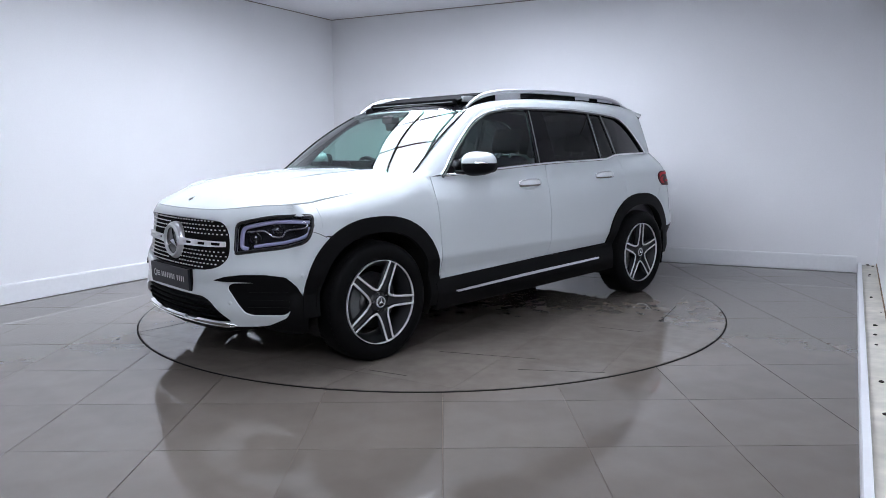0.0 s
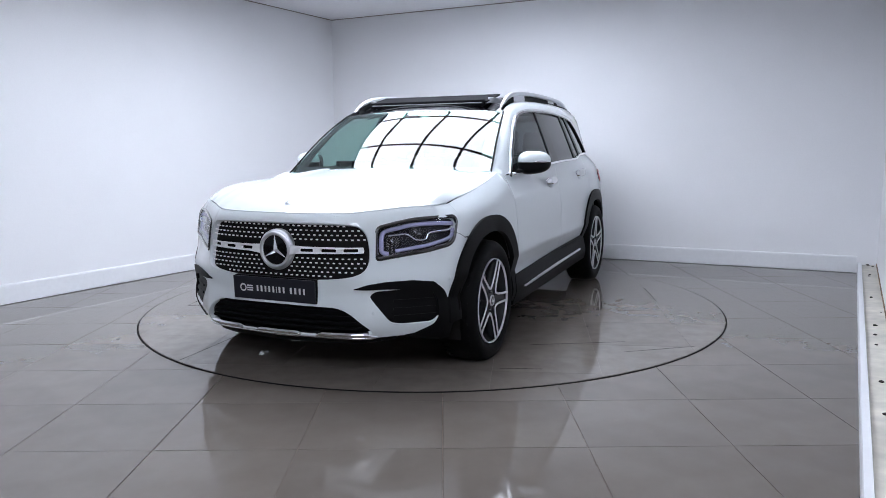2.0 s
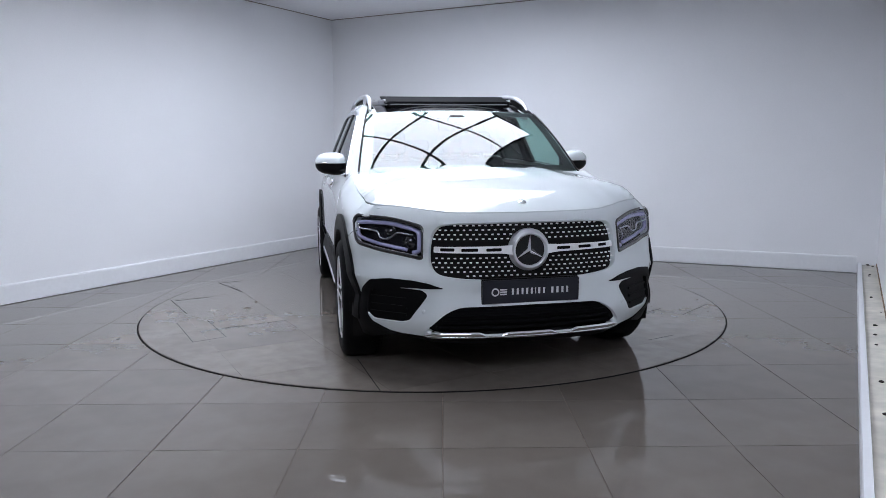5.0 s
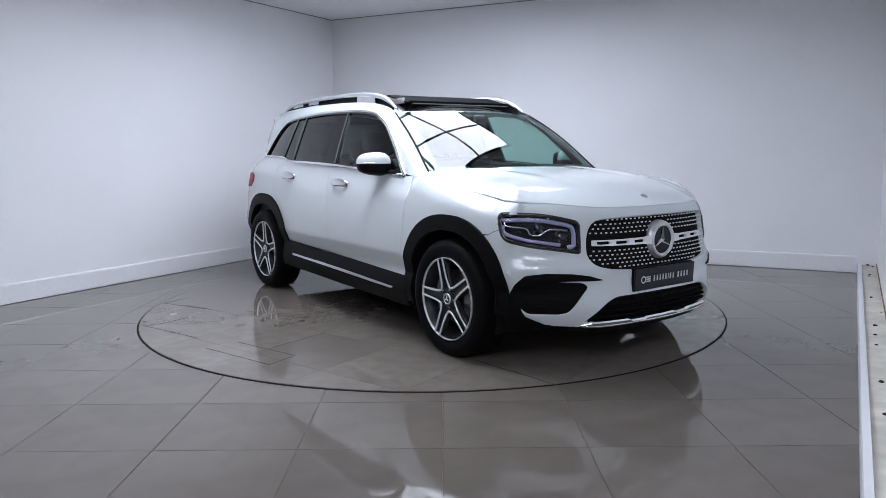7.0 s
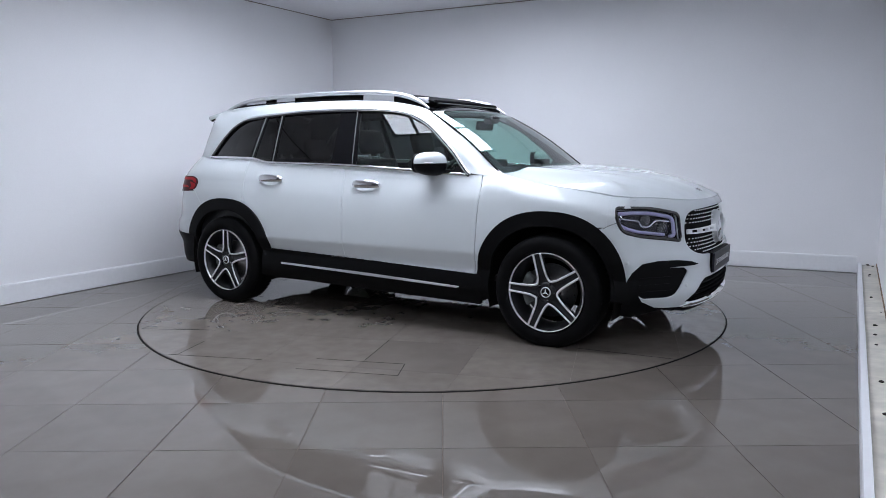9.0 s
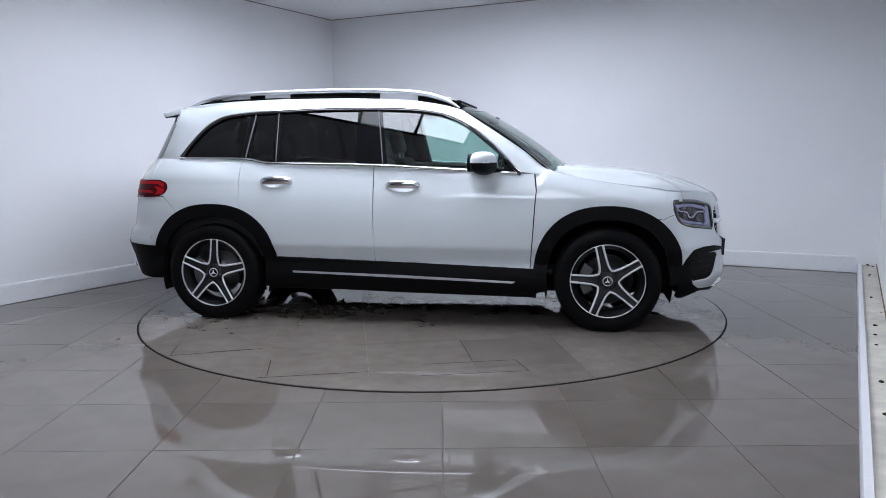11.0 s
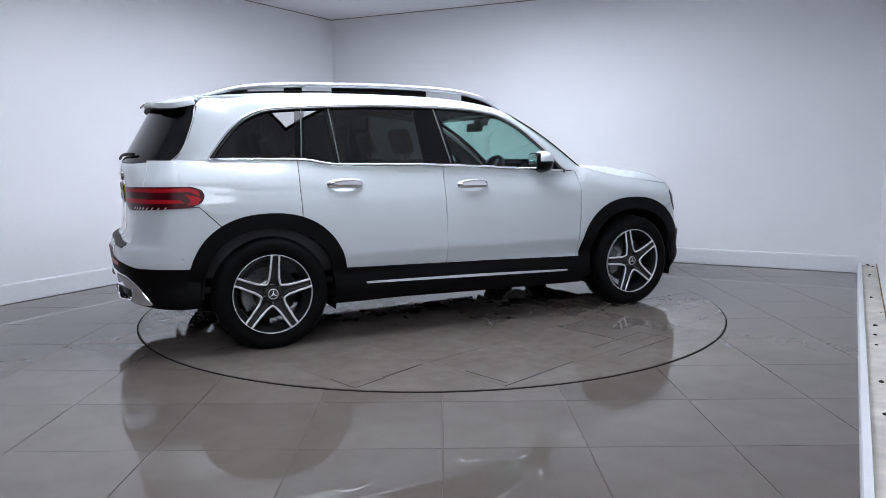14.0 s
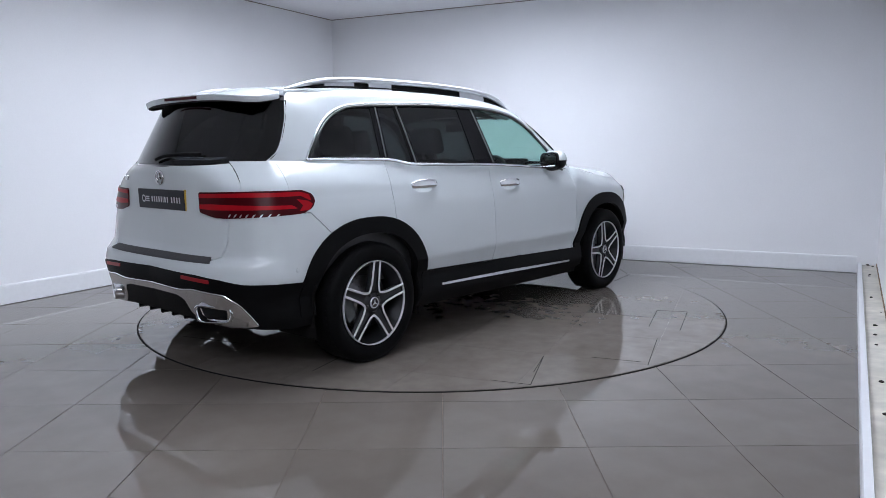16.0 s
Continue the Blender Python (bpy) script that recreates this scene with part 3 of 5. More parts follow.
def arch(cx, r=0.49, a0=-0.2, a1=math.pi + 0.2, n=40, cz=0.352):
    """An arch outline in (x, z), from front to rear, a little squarer than a circle."""
    out = []
    for k in range(n + 1):
        a = a0 + (a1 - a0) * k / n
        c, s = math.cos(a), math.sin(a)
        e = (abs(c) ** 2.3 + abs(s) ** 2.3) ** (-1 / 2.3)
        out.append((cx + r * e * c, cz + r * e * s))
    return out


FX, RX = 1.4145, -1.4145
car = tagged(new("car"), "white sport utility car with black cladding on the turntable", "car")


def on_body(points):
    """Outline points with the side's x turned into the place along the plan."""
    return [(X(x), z) for x, z in points]


def dense(points, step=0.03):
    out = []
    for i in range(len(points)):
        a, b = np.array(points[i]), np.array(points[(i + 1) % len(points)])
        n = max(1, int(np.linalg.norm(b - a) / step))
        out += [tuple(a + (b - a) * k / n) for k in range(n)]
    return out


# ---------------------------------------------------------------- body panels
def top_line(x0, x1, n=16, off=0.0):
    return [(x0 + (x1 - x0) * k / n, BELT(x0 + (x1 - x0) * k / n) + off) for k in range(n + 1)]


def arch_between(cx, r, x_from, x_to, z_min=0.0):
    pts = [p for p in arch(cx, r, n=80) if min(x_from, x_to) <= p[0] <= max(x_from, x_to) and p[1] > z_min]
    return pts if x_from > x_to else pts[::-1]


def arch_z(cx, r, x):
    return 0.352 + r * (1 - min(1, abs(x - cx) / r) ** 2.3) ** (1 / 2.3)


FRONT_DOOR = [(-.192, .441)] + [(-.197, z) for z in (.6, .8, .95)] + top_line(-.197, .915, 20) + [(.93, .95), (.922, .85), (.91, .65), (.893, .413)]
REAR_DOOR = top_line(-1.20, -.205, 20) + [(-.204, .95), (-.204, .8), (-.20, .6), (-.198, .442), (-.955, .464)] + arch_between(RX, .497, -.95, -1.195, .49) + [(-1.203, arch_z(RX, .497, -1.203)), (-1.203, .9), (-1.206, 1.0)]
FENDER = [(.938, .95), (.930, .85), (.918, .65), (.90, .408), (.935, .408)] + arch_between(FX, .485, .93, 1.72, .43) + [(1.7843, .765)] + [(1.785, .85)] + top_line(1.788, .925, 24)
QUARTER = [(-1.212, 1.0), (-1.209, .9), (-1.209, arch_z(RX, .497, -1.209))] + arch_between(RX, .497, -1.215, -1.695, .75) + [(-1.70, arch_z(RX, .497, -1.70)), (-1.818, .902), (-1.93, .906)] + top_line(-1.93, -1.206, 18)

FRONT_HANDLE, REAR_HANDLE = (.012, .978), (-.918, 1.006)


def cup_outline(hx, hz):
    return on_body(rounded([(hx + .112, hz + .003), (hx + .06, hz + .034), (hx - .07, hz + .033), (hx - .112, hz), (hx - .07, hz - .040), (hx + .05, hz - .042)], .05, 6))


def cup_skin(fn, hx, hz):
    """The door skin, hollowed behind the handle."""
    def skin(u, v):
        x, y, z = fn(u, v)
        r2 = ((u - X(hx)) / .105) ** 2 + ((v - hz + .003) / .038) ** 2
        return x, y - math.copysign(.020 * max(0.0, 1 - r2), y), z
    return skin


for fn in (body, body_r):
    door_f = part("front_door", patch("front_door", dense(on_body(FRONT_DOOR)), fn, M_PAINT, holes=(cup_outline(*FRONT_HANDLE),), step=(.12, .03)), None, car)
    door_r = part("rear_door", patch("rear_door", dense(on_body(REAR_DOOR)), fn, M_PAINT, holes=(cup_outline(*REAR_HANDLE),), step=(.12, .03)), None, car)
    part("front_wing", patch("front_wing", dense(on_body(FENDER)), fn, M_PAINT, step=(.06, .025)), None, car)
    part("rear_wing", patch("rear_wing", dense(on_body(QUARTER)), fn, M_PAINT, step=(.05, .025)), None, car)
    sgn = 1 if fn is body else -1
    # wheel-arch cladding, sill cladding and its bright strip
    for cx, lo, hi in ((FX, -.06, math.pi + .20), (RX, -.20, math.pi + .02)):
        ring = arch(cx, .497, lo, hi) + arch(cx, .405, lo, hi)[::-1]
        part("arch_cladding", patch("arch_cladding", dense(on_body(ring), .05), fn, M_CLAD, step=.04, thick=.03, lift=.016), None, car, "matt black wheel-arch cladding")
    sill = [(.96, .39), (.925, .415), (-.19, .450), (-.97, .473), (-.99, .36), (-1.03, .262), (0, .235), (.94, .222)]
    part("sill_cladding", patch("sill_cladding", dense(on_body(sill)), fn, M_CLAD, step=(.15, .03), thick=.03, lift=.020), None, car, "matt black sill cladding")
    strip = rounded([(.80, .331), (.0, .355), (-.80, .371), (-.795, .358), (0, .339), (.78, .322)], .004)
    part("sill_strip", patch("sill_strip", dense(on_body(strip)), fn, M_SILVER, step=(.15, .03), thick=.012, lift=.028), None, car, "bright metal strip on the sill")
    # handles: cupped recess plate, bar and its ends
    for door, (hx, hz) in ((door_f, FRONT_HANDLE), (door_r, REAR_HANDLE)):
        part("handle_recess", patch("handle_recess", cup_outline(hx, hz), cup_skin(fn, hx, hz), M_PAINT, step=(.012, .008), thick=0.0), None, door, "hollow cup behind the handle")
        grip = spline([(hx + .118, 0.005, hz + .002), (hx + .085, .022, hz + .010), (hx, .031, hz + .014), (hx - .08, .026, hz + .011), (hx - .118, .006, hz + .003)], 6)
        pts = [(x, sgn * (body(X(x), z)[1] + dy), z) for x, dy, z in grip]
        size = [.55 + .45 * math.sin(math.pi * k / (len(pts) - 1)) for k in range(len(pts))]
        part("handle", sweep(pts, oval(.015, .031), "handle", M_CHROME, scale=size), None, door, "chrome door handle")
    # belt moulding
    belt = [(x, sgn * (glass_y(x, BELT(x)) + .008), BELT(x) + .004) for x in np.linspace(.80, -1.725, 46)]
    part("belt_moulding", sweep(belt, oval(.006, .010, 8), "belt_moulding", M_CHROME), None, car, "thin chrome moulding under the side windows")

# ---------------------------------------------------------------- side windows
DLO = [(.835, 1.066), (.787, 1.104), (.694, 1.204), (.579, 1.304), (.463, 1.394), (.345, 1.455), (.226, 1.491), (.024, 1.517), (-.254, 1.527), (-.646, 1.530), (-1.03, 1.516),
       (-1.22, 1.505), (-1.34, 1.494), (-1.43, 1.472), (-1.52, 1.425), (-1.595, 1.36), (-1.66, 1.285), (-1.71, 1.22), (-1.733, 1.187)]
DLO_TOP = spline(DLO, 6)
DT = np.array(DLO_TOP)


def dlo_z(x):
    return float(np.interp(-x, -DT[:, 0], DT[:, 1]))


def pane_outline(x0b, x1b, x0t, x1t, inset=0.0):
    """A pane between two slanted edges (front x0, rear x1, at the belt b and at the top t), under the window line."""
    out = []
    for k in range(25):
        x = x0t + (x1t - x0t) * k / 24
        out.append((x, dlo_z(x) - inset))
    for k in range(25):
        x = x1b + (x0b - x1b) * k / 24
        out.append((x, BELT(x) + inset))
    return out


for fn, sgn in ((side_skin, 1), (side_skin_r, -1)):
    panes = ((("front_side_window"), pane_outline(.80, -.115, .76, -.185, .012), M_CLEAR, "clear greenish side window"),
             (("rear_side_window"), pane_outline(-.325, -.915, -.345, -.94, .012), M_PRIVACY, "dark tinted side window"),
             (("rear_vent_window"), pane_outline(-.955, -1.165, -.975, -1.125, .012), M_PRIVACY, "dark tinted side window"),
             (("quarter_window"), pane_outline(-1.205, -1.707, -1.165, -1.695, .014), M_PRIVACY, "dark tinted side window"))
    for name, outline, mat, label in panes:
        p = part(name, patch(name, outline, fn, mat, step=(.12, .06), thick=0.0, lift=-.006), None, car, label)
        p.visible_shadow = False
    # black pillars between the panes
    for a, b, c, d in ((-.105, -.335, -.175, -.355), (-1.155, -1.215, -1.115, -1.175)):
        part("door_pillar", patch("door_pillar", pane_outline(a, b, c, d, .006), fn, M_PILLARGLOSS, step=.06, thick=.02, lift=-.002), None, car, "gloss black pillar trim")
    part("window_divider", patch("window_divider", pane_outline(-.91, -.96, -.935, -.98, .006), fn, M_CLAD, step=.06, thick=.02, lift=-.003), None, car, "black window divider")
    for xb, xt in ((-.935, -.957), (-1.178, -1.136), (-.135, -.20)):
        rod = [(xb + (xt - xb) * k / 8, BELT(xb) + .01 + (dlo_z(xt) - BELT(xb) - .02) * k / 8) for k in range(9)]
        part("divider_edge", sweep([(x, sgn * (glass_y(x, z) + .001), z) for x, z in rod], oval(.004, .006, 8), "divider_edge", M_GREYTRIM), None, car)
    # black inner frame and bright outer moulding round the window line
    inner = [(x - (.012 if x > .3 else 0) + (.010 if x < -1.4 else 0), z - .012) for x, z in DLO_TOP]
    part("window_frame", sweep([(x, sgn * (glass_y(x, z) + .002), z) for x, z in inner], oval(.012, .009, 8), "window_frame", M_GLOSSBLACK), None, car, "black window frame")
    lower_rear = spline([(-1.733, 1.187), (-1.735, 1.181), (-1.725, 1.177)], 4)
    part("window_moulding", sweep([(x, sgn * (glass_y(x, z) + .007), z) for x, z in DLO_TOP + lower_rear[1:]], oval(.007, .008, 8), "window_moulding", M_CHROME), None, car, "thin chrome window moulding")
    # mirror triangle
    tri = [(.832, 1.070), (.80, 1.090), (.745, 1.145), (.70, 1.085), (.70, 1.072)]
    part("mirror_base", patch("mirror_base", tri, fn, M_CLAD, step=.05, thick=.02, lift=.006), None, car, "black mirror base")
    # pillar and roof-side skin between the window line and the screen and roof edges
    low = [(x, sgn * (glass_y(x, z) + .003), z) for x, z in [(.915, 1.060)] + DLO_TOP[2:-8] + [(-1.735, 1.176)]]
    n = len(low)
    a_edge = spline([(1.06, .770, 1.065), (1.0, .748, 1.094), (.86, .716, 1.20), (.70, .690, 1.31), (.53, .662, 1.42), (.40, .634, 1.500), (.25, .614, 1.545), (0, .602, 1.582), (-.4, .598, 1.603),
                     (-.9, .592, 1.606), (-1.3, .584, 1.598), (-1.6, .572, 1.578), (-1.735, .585, 1.552)] + [(rear_glass(y, z)[0] - .004, y, z) for y, z in ((.622, 1.50), (.648, 1.42), (.668, 1.31), (.674, 1.25), (.668, 1.20), (.650, 1.172))], 8)
    # share the upper edge out by the same x so that the skin runs straight across
    ae = np.array(a_edge)
    ts = np.linspace(0, 1, n)
    al = np.r_[0, np.cumsum(np.linalg.norm(np.diff(ae, axis=0), axis=1))]
    lo_arr = np.array(low)
    ll = np.r_[0, np.cumsum(np.linalg.norm(np.diff(lo_arr, axis=0), axis=1))]
    marks_l, marks_a = [0.0], [0.0]
    for lx, lz, ax in ((.46, 1.394, .53), (.226, 1.491, .25), (-.254, 1.527, -.3), (-1.03, 1.516, -1.05), (-1.34, 1.494, -1.55), (-1.52, 1.425, -1.775), (-1.63, 1.32, -1.85)):
        marks_l.append(float(ll[int(np.argmin((lo_arr[:, 0] - lx) ** 2 + (lo_arr[:, 2] - lz) ** 2))]))
        marks_a.append(float(al[int(np.argmin(abs(ae[:, 0] - ax)))]))
    marks_l.append(float(ll[-1]))
    marks_a.append(float(al[-1]))
    up = []
    for d in ll:
        w = np.interp(d, marks_l, marks_a)
        up.append((float(np.interp(w, al, ae[:, 0])), sgn * float(np.interp(w, al, ae[:, 1])), float(np.interp(w, al, ae[:, 2]))))
    part("roof_side", loft("roof_side", (low, up), M_PAINT, 8, .014, (0, 0, 1.0)), None, car)
    inner_low = [(x - .004, y - sgn * .022, z - .004) for x, y, z in low]
    inner_up = [(x - .022, y - sgn * .012, z - .022) for x, y, z in up]
    part("pillar_lining", loft("pillar_lining", (inner_low, inner_up), M_LIGHTTRIM, 3, .006, (0, 0, 1.0)), None, car, "dark lining inside the pillars")
    part("door_lining", patch("door_lining", dense(on_body([(.98, .45), (.98, 1.0), (.5, 1.07), (-.3, 1.10), (-1.2, 1.13), (-1.8, 1.14), (-1.85, .45)]), .1), (body if sgn > 0 else body_r), M_INTERIOR, step=(.3, .1), thick=0, lift=-.055), None, car, "dark door lining")

# ---------------------------------------------------------------- bonnet, screen, roof
half = [(0.95 + (x - 0.95) * 0.9955, y * 0.994) for x, y, z in BONNET_EDGE if x > 0.99]
cowl = [(.985, .72), (1.06, .5), (1.11, .3), (1.135, 0)]
outline = half + [(x, -y) for x, y in half[-2::-1]] + [(x, -y) for x, y in cowl] + [(x, y) for x, y in cowl[-2::-1]]
part("bonnet", patch("bonnet", outline, bonnet_skin, M_PAINT, step=(.05, .05), thick=.02, lift=.002), None, car)
# added body-coloured strip that lightens the dark gap along the bonnet's edge
for sgn in (1, -1):
    part("bonnet_gap_filler", sweep([(x, sgn * y * .996, z - .016) for x, y, z in BONNET_EDGE if x > 1.0 and y > .3], oval(.010, .010, 8), "bonnet_gap_filler", M_PAINT), None, car)
part("cowl", patch("cowl", [(.99, .64), (1.10, .64), (1.17, .5), (1.225, .2), (1.225, -.2), (1.17, -.5), (1.10, -.64), (.99, -.64)], lambda x, y: (x, y, bonnet_skin(x, y)[2] - .022), M_CLAD, step=.1), None, car, "black cowl panel below the windscreen")
ws = [(y, -.10) for y in np.linspace(-.762, .762, 25)] + [(.630 + .122 * (1 - v), v) for v in np.linspace(-.05, .97, 14)] + [(y, 1.0) for y in np.linspace(.62, -.62, 25)] + [(-.630 - .122 * (1 - v), v) for v in np.linspace(.97, -.05, 14)]
screen = part("windscreen", patch("windscreen", ws, screen_skin, M_SCREEN, step=(.06, .06), thick=0.0, lift=.004), None, car, "clear greenish windscreen")
screen.visible_shadow = False
band = [(y, .90 - .05 * max(0, 1 - (abs(y) / .16) ** 2)) for y in np.linspace(-.61, .61, 31)] + [(y, .995) for y in np.linspace(.595, -.595, 25)]
part("screen_band", patch("screen_band", band, screen_skin, M_GLOSSBLACK, step=(.06, .05), thick=0.0, lift=-.003), None, screen, "black band along the windscreen's top")
base_band = [(y, -.095) for y in np.linspace(-.72, .72, 25)] + [(y, .05) for y in np.linspace(.69, -.69, 25)]
part("screen_band", patch("screen_band", base_band, screen_skin, M_GLOSSBLACK, step=(.06, .05), thick=0.0, lift=-.003), None, screen, "black band along the windscreen's foot")
for sgn in (1, -1):
    side_band = [(sgn * (.625 + .122 * (1 - v)), v) for v in np.linspace(-.08, .97, 16)] + [(sgn * (.570 + .105 * (1 - v)), v) for v in np.linspace(.97, -.08, 16)]
    part("screen_band", patch("screen_band", side_band, screen_skin, M_GLOSSBLACK, step=(.06, .05), thick=0.0, lift=-.003), None, screen, "black band along the windscreen's side")
    seal = [screen_skin(sgn * (.634 + .122 * (1 - v)), v) for v in np.linspace(-.05, .98, 24)]
    part("screen_seal", sweep([(x + .004, y, z + .004) for x, y, z in seal], oval(.007, .005, 8), "screen_seal", M_CLAD), None, screen, "black rubber seal beside the windscreen")
    part("washer_jet", box(1.085, sgn * .30 - .012, bonnet_skin(1.1, .3)[2] - .01, 1.11, sgn * .30 + .012, bonnet_skin(1.1, .3)[2] + .004, .003), M_CLAD, car)

rf = [(.50, 0), (.495, .15), (.48, .3), (.44, .45), (.395, .605)]
roof_white = spline(rf, 4)
outline = roof_white + [(x, .600) for x in np.linspace(.3, -1.6, 12)] + [(-1.76, .578), (-1.77, 0)]
outline = outline + [(x, -y) for x, y in outline[-2:0:-1]]
dark = [(.499, .0), (.494, .15), (.478, .3), (.446, .43), (.405, .555), (.2, .552), (-1.25, .54), (-1.30, .48), (-1.30, 0)]
dark = dark + [(x, -y) for x, y in dark[-2:0:-1]]
part("roof", patch("roof", dense(outline, .06), roof_skin, M_PAINT, step=.07, thick=.03), None, car)
part("glass_roof", patch("glass_roof", dense(dark, .06), roof_skin, M_GLOSSBLACK, step=.07, thick=.01, lift=.005), None, car, "black glass panoramic roof panel")
part("headlining", patch("headlining", dense([(.42, .5), (-1.7, .5), (-1.7, -.5), (.42, -.5)], .2), roof_skin, M_LIGHTTRIM, step=.2, thick=0, lift=-.045), None, car, "dark headlining")
# raised sunroof: wind deflector and tilted panel
defl = part("sunroof", box(0, -.49, 0, .30, .49, .012, .004, 2, pose(.355, 0, 1.562, 0, 0, 0) @ Matrix.Rotation(radians(180), 4, "Z") @ Matrix.Rotation(radians(-13), 4, "Y")), M_MATT, car, "black sunroof raised at its rear edge")
part("sunroof_screen", box(.02, -.43, -.005, .27, .43, .001, .002, 1, pose(.355, 0, 1.562, 0, 0, 0) @ Matrix.Rotation(radians(180), 4, "Z") @ Matrix.Rotation(radians(-13), 4, "Y")), M_GREYMESH, defl, "dark grey mesh under the raised panel")
part("deflector_edge", box(.352, -.45, 1.558, .366, .45, 1.566, .003), M_GREYTRIM, defl, "grey edge of the wind deflector")
part("deflector", box(.33, -.47, 1.54, .36, .47, 1.585, .006), M_MATT, defl, "black mesh wind deflector")
for sgn in (1, -1):
    part("sunroof_arm", box(.02, sgn * .478, 1.565, .30, sgn * .492, 1.605, .003, 2, Matrix.Translation((0, 0, .0))), M_SILVER, defl, "bare metal lifting arm")
part("sunroof_rear", patch("sunroof_rear", [(.07, -.48), (.07, .48), (-.55, .48), (-.55, -.48)], lambda x, y: (x, y, roof_skin(x, y)[2] + .022), M_GLOSSBLACK, step=.1, thick=.03), None, defl, "black glass panel slid back")

for sgn in (1, -1):
    rail = spline([(.375, .600, 1.520), (.30, .598, 1.565), (.20, .592, 1.605), (.06, .588, 1.633), (-.15, .585, 1.651), (-.5, .582, 1.661), (-.9, .578, 1.660), (-1.2, .573, 1.653), (-1.42, .566, 1.638), (-1.60, .556, 1.606), (-1.72, .546, 1.572)], 6)
    rail = [(x, sgn * y, z) for x, y, z in rail]
    size = [min(1.0, .35 + .65 * min(i, len(rail) - 1 - i) / 10) for i in range(len(rail))]
    r = part("roof_rail", sweep(rail, oval(.018, .017), "roof_rail", M_SILVER, scale=size), None, car, "satin silver roof rail")
    mid = np.array(rail)

    def web(x0, x1, out, n=14):
        top = [(x, sgn * (float(np.interp(-x, -mid[:, 0], abs(mid[:, 1]))) + out), float(np.interp(-x, -mid[:, 0], mid[:, 2])) - .004) for x in np.linspace(x0, x1, n)]
        low = [(x, sgn * (abs(y) / 1 + .004), roof_skin(x, .59)[2] - .004) for x, y, z in top]
        return top, low

    # added black sheet stands in for the dark gap between rail and roof
    top, low = web(.33, -1.70, -.012, 40)
    part("rail_gap_sheet", loft("rail_gap_sheet", (top, low), M_CLAD, 2), None, r, "black sheet standing in for the dark gap under the rail")
    for x0, x1 in ((-1.22, -1.45), (-.90, -1.10), (.07, -.21)):
        top, low = web(x0, x1, .006)
        part("rail_foot", loft("rail_foot", (top, low), M_SILVER, 2), None, r)
    # black strip drawn along the foot of that gap
    part("rail_gap", sweep([(x, sgn * .574, roof_skin(x, .574)[2] + .006) for x in np.linspace(.24, -1.55, 20)], oval(.016, .006, 8), "rail_gap", M_CLAD), None, r, "black strip drawn in the dark gap under the rail")

# ---------------------------------------------------------------- front
def mirrored(half_outline):
    """Outline of the car's left half, from the top centre round to the bottom centre, closed by its mirror image."""
    return half_outline + [(-u, v) for u, v in half_outline[::-1]]


grille_half = spline([(F(.0), .859), (F(.267), .857), (F(.425), .852), (F(.497), .836), (F(.534), .79), (F(.545), .71), (F(.536), .648), (F(.497), .605), (F(.412), .581), (F(.267), .566), (F(0), .560)], 5)
grille_hole = mirrored(grille_half)
light_hole = rounded([(F(.580), .832), (F(.67), .856), (F(.75), .872), (X(1.835), .880), (X(1.835), .845), (X(1.872), .740), (F(.80), .708), (F(.67), .688), (F(.574), .672)], [.03, .05, .05, .03, .05, .05, .05, .05, .02])
intake_hole = rounded([(F(.535), .487), (F(.565), .512), (F(.70), .518), (X(1.985), .500), (X(1.962), .44), (X(1.965), .37), (X(1.995), .335), (F(.665), .332), (F(.625), .345)], .02)
low_half = rounded([(F(0), .432), (F(.37), .428), (F(.44), .40), (F(.555), .292), (F(.52), .274), (F(0), .272)], [0, .05, .06, .03, .02, 0])
low_hole = mirrored(low_half)
bumper_half = (spline(BUMPER_TOP, 4) + [(X(1.7856), .85), (X(1.7850), .768), (X(1.725), arch_z(FX, .485, 1.725) - .001)] +
               on_body(arch_between(FX, .485, 1.87, 1.735, .415)[::-1]) + [(X(1.885), .41), (X(1.90), .34), (X(1.985), .322), (F(.77), .285), (F(.68), .268), (F(.56), .262), (F(0), .262)])
bumper_half = [p for i, p in enumerate(bumper_half) if i == 0 or p != bumper_half[i - 1]]
mir = lambda ring: [(-u, v) for u, v in ring]
bumper = part("front_bumper", patch("front_bumper", dense(mirrored(bumper_half), .05), body, M_PAINT,
                                    holes=(dense(grille_hole, .04), light_hole, mir(light_hole), intake_hole, mir(intake_hole), dense(low_hole, .04)), step=(.05, .03), thick=.03), None, car)

grille = part("grille", patch("grille", dense(grille_hole, .04), body, M_GAP, step=(.08, .05), thick=0, lift=-.03), None, bumper, "black radiator grille with bright studs")
# studs in offset rows, bright
bm = bmesh.new()


def inside(ring, u, v):
    hit = False
    for i in range(len(ring)):
        (a, b), (c, d) = ring[i - 1], ring[i]
        if (b > v) != (d > v) and u < (c - a) * (v - b) / (d - b) + a:
            hit = not hit
    return hit


shrunk = [(u * .965, .712 + (v - .712) * .93) for u, v in grille_hole]
for row, z in enumerate((.842, .819, .796, .773, .676, .653, .630, .607, .585)):
    for k in range(-18, 19):
        y = (k + (.5 if row % 2 else 0)) * .033
        if abs(y) > .56 or math.hypot(y, z - .712) < .125 or not inside(shrunk, F(y), z):
            continue
        p = Vector(body(F(y), z))
        nrm = Vector((1, 0.25 * y, 0)).normalized()
        add_box(bm, -.006, -.0068, -.0036, .0, .0068, .0036, .0015, 1, Matrix.Translation(p - nrm * .014) @ nrm.to_track_quat("X", "Z").to_matrix().to_4x4())
